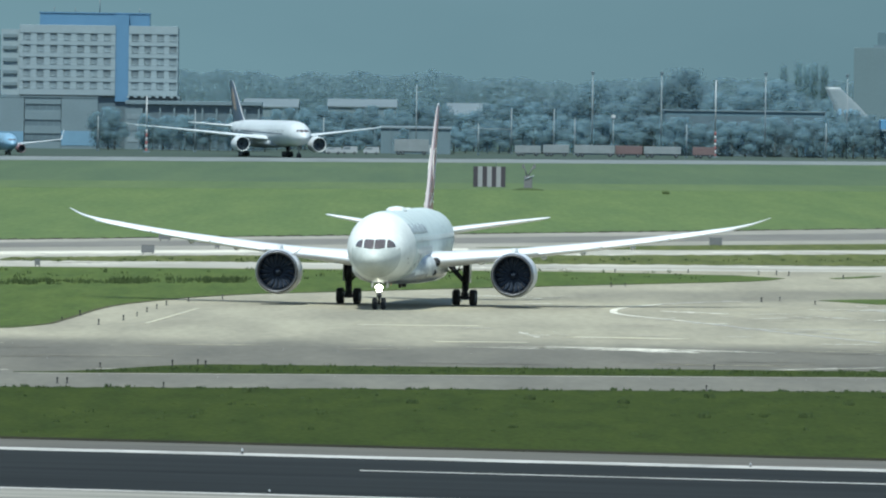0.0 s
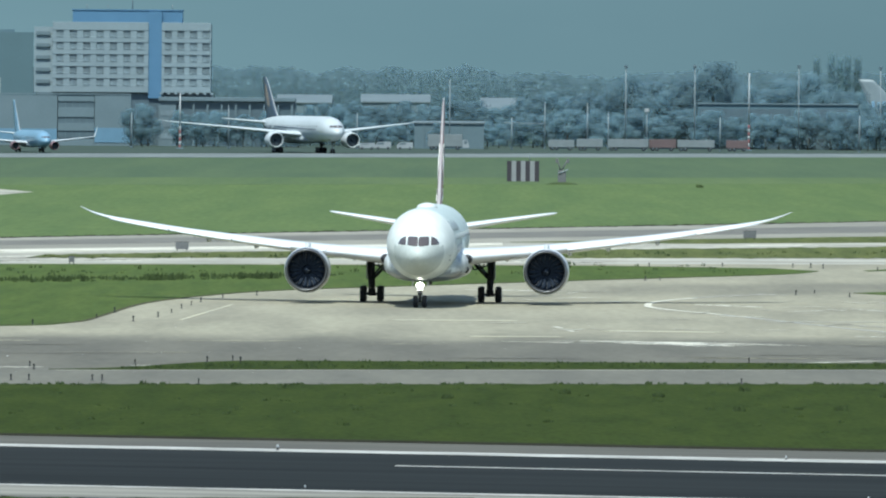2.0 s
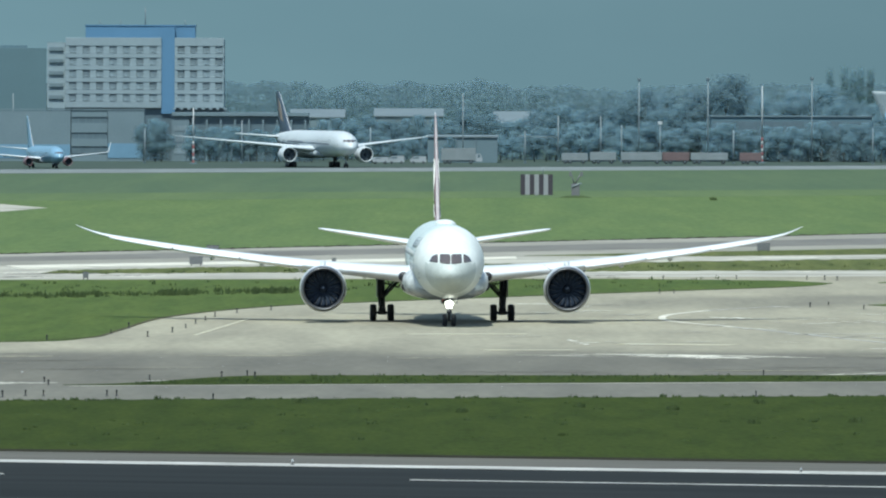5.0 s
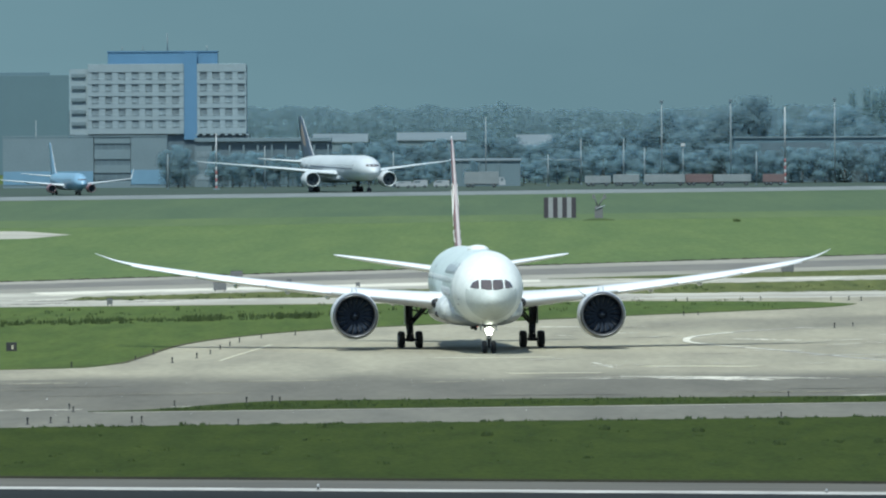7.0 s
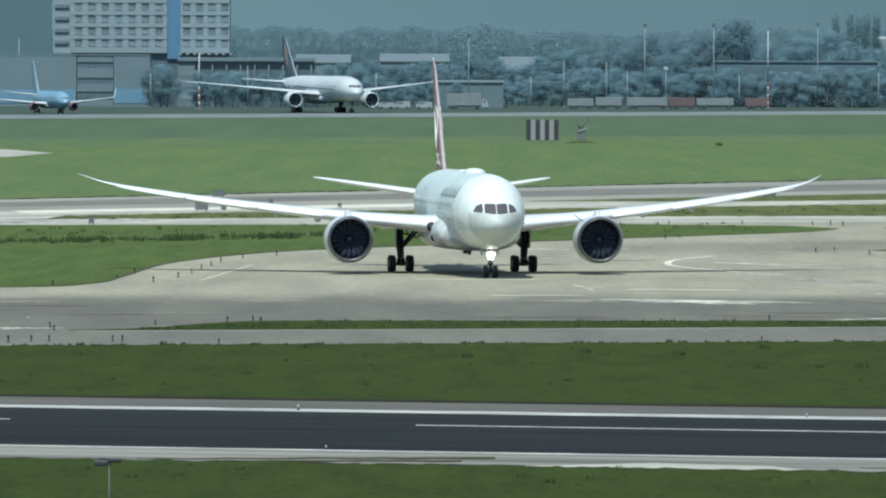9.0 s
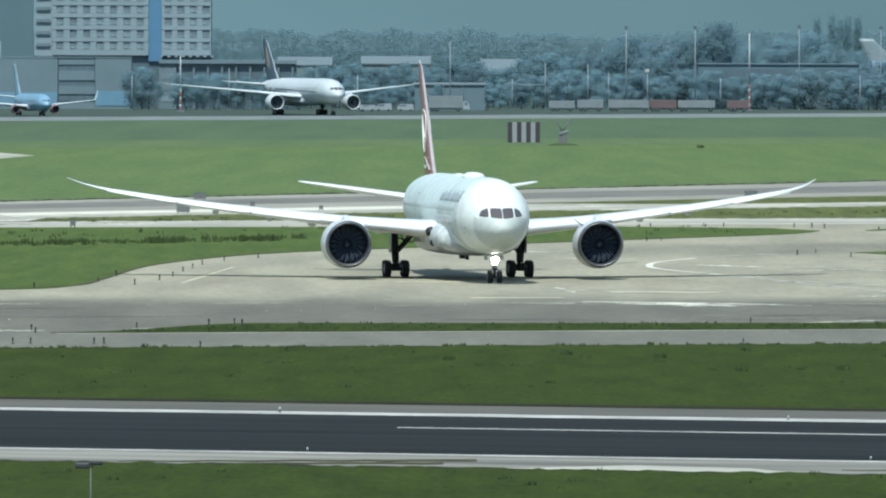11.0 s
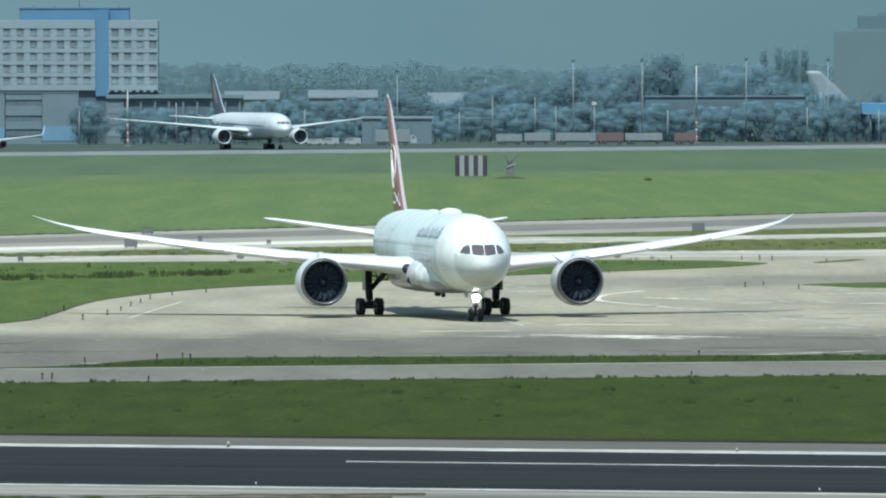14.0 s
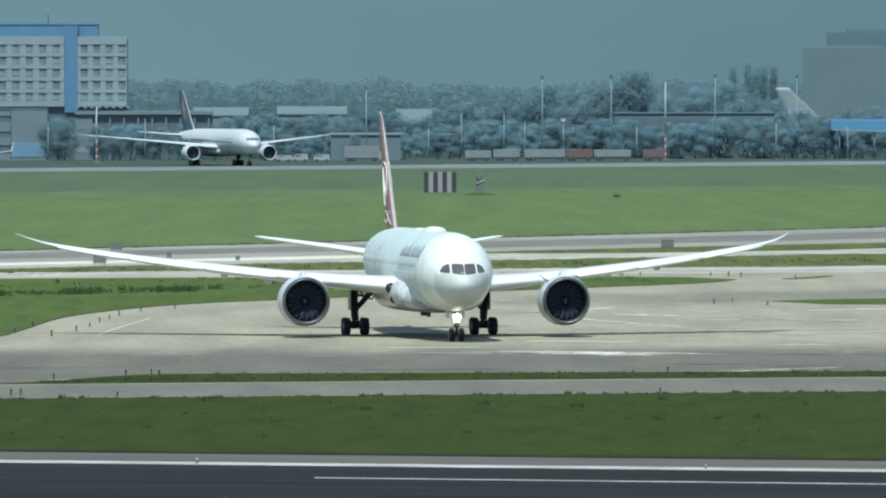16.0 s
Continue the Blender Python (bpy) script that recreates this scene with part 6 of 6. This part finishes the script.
# far woods: one mass of foliage behind everything
nr = np.random.default_rng(3)
WOOD = [(-260, 20.5), (-150, 21), (-90, 21.8), (-75, 21.6), (-61, 21.9), (-44, 20.6), (-35, 20.2), (-27, 21.8), (-13, 21.2), (2, 21), (8, 22), (11.5, 23.8), (16, 22.5), (20, 20.6), (28, 19.6), (42, 20.2),
        (54, 20.2), (60, 18.2), (70, 20), (90, 21), (120, 21), (260, 21)]
xs = nr.uniform(-230, 230, 90000)
top = np.interp(xs, [w[0] for w in WOOD], [w[1] for w in WOOD])
lump = np.array([noise.noise(Vector((float(q) * 0.11, 3.0, 0.0))) for q in xs]) * 2.2 + np.array([noise.noise(Vector((float(q) * 0.5, 9.0, 0.0))) for q in xs]) * 0.7
zs = (top + lump - 0.4) * (1 - nr.uniform(0, 1, xs.size) ** 1.7 * 0.95)
ys = 4340 + nr.uniform(-16, 20, xs.size)
quads("far_woods", np.stack([xs, ys, zs], 1), nr.uniform(0.35, 0.85, xs.size), M_LEAF_FAR_HAZE, "hazy belt of distant woodland on the horizon", "woods", seed=8, kind="stuff", out=np.tile([0.0, -0.9, 0.42], (xs.size, 1)))
tagged(finish("woods_floor", prism([(-500, 4362), (500, 4362), (500, 4700), (-500, 4700)], 0, 14), M_LEAF_FAR_HAZE, smooth=False), "block of haze-blue foliage colour behind the distant woods", "woods", kind="stuff")


def weeds(name, spots, label):
    """Upright blades in tufts; spots hold x, y, height, radius, blades."""
    vs, fs = [], []
    for x, y, h, r, n in spots:
        for _ in range(n):
            a = rng.uniform(0, 6.283)
            d = r * math.sqrt(rng.uniform(0, 1))
            px, py = x + d * math.cos(a), y + 2.0 * d * math.sin(a)
            hh = h * rng.uniform(0.45, 1.1)
            w = rng.uniform(0.02, 0.05) + 0.05 * h
            lx, ly = rng.uniform(-0.35, 0.35) * hh, rng.uniform(-0.2, 0.2) * hh
            t = rng.uniform(0, 3.14)
            cx, cy = w * math.cos(t), w * math.sin(t)
            i = len(vs)
            vs += [(px - cx, py - cy, 0.02), (px + cx, py + cy, 0.02), (px + lx * 0.4 + cx * 0.9, py + ly * 0.4 + cy, hh * 0.55), (px + lx, py + ly, hh), (px + lx * 0.4 - cx * 0.9, py + ly * 0.4 - cy, hh * 0.55)]
            fs.append((i, i + 1, i + 2, i + 3, i + 4))
    me = bpy.data.meshes.new(name)
    me.from_pydata(vs, [], fs)
    me.materials.append(M_WEED)
    return tagged(new(name, me), label, "weeds", kind="stuff")


spots = []
for _ in range(120):                      # edge of the verge towards the service road
    x = rng.uniform(-32, 46)
    spots.append((x, 769.4 + 0.315 * x + rng.uniform(-2.5, 0.3), rng.uniform(0.06, 0.24), rng.uniform(0.1, 0.6), 12))
for x, h in ((-22.5, 0.55), (-17.5, 0.6), (-16.2, 0.5), (-12.0, 0.4), (-8.0, 0.4), (1.8, 0.5), (7.9, 0.5), (13.5, 0.6), (14.3, 0.45), (19.6, 0.4), (24.0, 0.5), (28.0, 0.5), (-26.0, 0.35)):
    spots.append((x, 769.0 + 0.315 * x, h * 0.5, 0.3, 22))
for _ in range(90):                       # scattered over the verge
    x = rng.uniform(-30, 44)
    spots.append((x, rng.uniform(668, 766) + 0.1 * x, rng.uniform(0.08, 0.2), rng.uniform(0.15, 0.7), 10))
for _ in range(50):                       # darker tufts that stand out of the verge
    x = rng.uniform(-32, 46)
    spots.append((x, rng.uniform(664, 768) + 0.1 * x, rng.uniform(0.10, 0.26), rng.uniform(0.15, 0.5), 18))
for x, y in ((19.0, 757), (8.0, 748), (13.5, 742), (-9.0, 756), (1.0, 735), (27.0, 745), (23.5, 716), (17.5, 712)):
    spots.append((x, y, 0.36, 0.4, 40))
weeds("weeds", spots, "scattered dark weeds in the grass verge")
spots = []
for _ in range(420):                      # the narrow island
    x = rng.uniform(-20, 55)
    lo, hi = 805.5 + 0.33 * (x + 11), 828 + 0.15 * (x + 11)
    if x < -11:
        hi = lo + 18 * (x + 22) / 11
    spots.append((x, rng.uniform(lo, max(lo + 1, hi)), rng.uniform(0.06, 0.30), rng.uniform(0.2, 0.6), 10))
weeds("weeds", spots, "rough weeds on the narrow grass island")
spots = []
for _ in range(230):                      # tall growth in the grass wedge
    x = -45 + 33 * rng.uniform(0, 1)
    if rng.random() < 0.55:
        x = rng.choice((-41.5, -38, -34.5, -33.4, -32.8, -25.0, -24.4, -23.9, -17.6, -16.6, -15.6, -14.9)) + rng.gauss(0, 0.7)
    y = 1128 + 1.42 * (x + 40) + rng.uniform(-3, 16)
    spots.append((x, y, rng.uniform(0.2, 0.65), rng.uniform(0.2, 0.6), 12))
for _ in range(90):
    x = rng.uniform(-45, 30)
    spots.append((x, 1150 + 1.3 * (x + 40) * 0.7 + rng.uniform(0, 70), rng.uniform(0.2, 0.5), 0.5, 7))
weeds("weeds", spots, "tall dark docks and reeds in the grass wedge")
spots = []
for _ in range(110):                      # bands between the taxiways
    x = rng.uniform(-40, 60)
    spots.append((x, 1308 + 0.9 * x + rng.uniform(-4, 22), rng.uniform(0.15, 0.4), 0.4, 8))
for _ in range(60):
    x = rng.uniform(-24, 46)
    spots.append((x, RS * x + 548 + rng.uniform(-22, 1.5), rng.uniform(0.1, 0.3), 0.3, 12))
weeds("weeds", spots, "weeds along the taxiway edges")
tagged(weeds("bush", [(46.2, 2160, 0.7, 0.7, 40)], "small dark bush in the grass field"), category="bush")

# ---------------------------------------------------------------- small fittings of the pavements
fitting = thing("taxiway_light", "small pale taxiway light fitting set in the pavement", "light", "taxiway light fittings", at=pose(-28.3, 836.6, 0.035) @ Matrix.Scale(0.4, 4))
part("body", lathe([(0.0, 0.16), (0.05, 0.15), (0.09, 0.10), (0.10, 0.02)], 10, "z"), M_FITTING, fitting)
part("flange", lathe([(0.0, 0.22), (0.015, 0.20), (0.02, 0.05)], 10, "z"), M_STEEL, fitting)
for x, y in ((-23.5, 843.8), (-18.9, 851.0), (-18.3, 851.1), (-15.2, 856.5), (-11.5, 866.4), (-26.3, 793.2), (-18.8, 794.2), (-17.7, 794.3), (-11.3, 795.1), (-17.1, 813.0),
             (12.0, 955.5), (23.2, 921.0), (22.1, 904.7), (18.9, 808.0), (22.9, 808.5), (26.6, 810.4), (10.3, 936.5), (10.0, 942.0), (9.6, 949.0), (10.9, 931.0), (-4.0, 874.0), (3.5, 880.5), (30.5, 915.0), (36.0, 905.0),
             (-27.2, 886.2), (-20.1, 884.9), (-13.9, 883.2), (-9.1, 868.0), (-7.9, 876.0), (-4.1, 886.7), (-0.5, 896.5), (-3.9, 798.4), (0.9, 891.5), (-19.2, 940.3), (30.5, 811.5), (2.3, 887.2), (5.2, 873.0), (3.6, 799.8), (16.3, 804.6)):
    copy_thing(fitting, pose(x, y, 0.035, 0, 0, 20) @ Matrix.Scale(0.4, 4))

# ---------------------------------------------------------------- motion of the near airliner
# seconds, x, distance, turn (degrees)
TAXI = [(0.0, 0.83, 1062.9, -5.13), (1.0, 0.3, 1056.9, -3.39), (2.0, -0.04, 1050.2, -1.97), (3.0, -0.24, 1043.1, -0.77), (4.0, -0.31, 1035.9, 0.29),
        (5.0, -0.28, 1028.8, 1.28), (6.0, -0.14, 1021.9, 2.22), (7.0, 0.1, 1015.3, 3.13), (8.0, 0.44, 1009.0, 4.01), (9.0, 0.88, 1003.1, 4.85),
        (10.0, 1.39, 997.4, 5.59), (11.0, 1.99, 991.8, 6.22), (12.0, 2.66, 986.2, 6.68), (13.0, 3.36, 980.5, 6.95), (14.0, 4.06, 974.5, 6.99),
        (15.0, 4.73, 967.9, 6.70), (16.0, 5.36, 960.6, 5.88)]


def motions():
    walk(near_plane, [(t, pose(x, y, 0.025, 0, 0, a)) for t, x, y, a in TAXI])
    # the wheels roll with the way that the plane has gone
    gone = [0.0]
    for (t0, x0, y0, a0), (t1, x1, y1, a1) in zip(TAXI, TAXI[1:]):
        gone.append(gone[-1] + math.hypot(x1 - x0, y1 - y0))
    for tyre, r in near_wheels:
        place = tyre.location.copy()
        rows = []
        for k in range(241):
            t = k / 15
            i = min(int(t), 15)
            d = gone[i] + (gone[i + 1] - gone[i]) * (t - i)
            rows.append((t, pose(*place, math.degrees(d / r))))
        walk(tyre, rows)
    # the fans turn slowly in the idling engines
    for fan in near_fans:
        place = fan.location.copy()
        walk(fan, [(k / 10, pose(*place, 0, 57.0 * k, 0)) for k in range(161)])


motions()
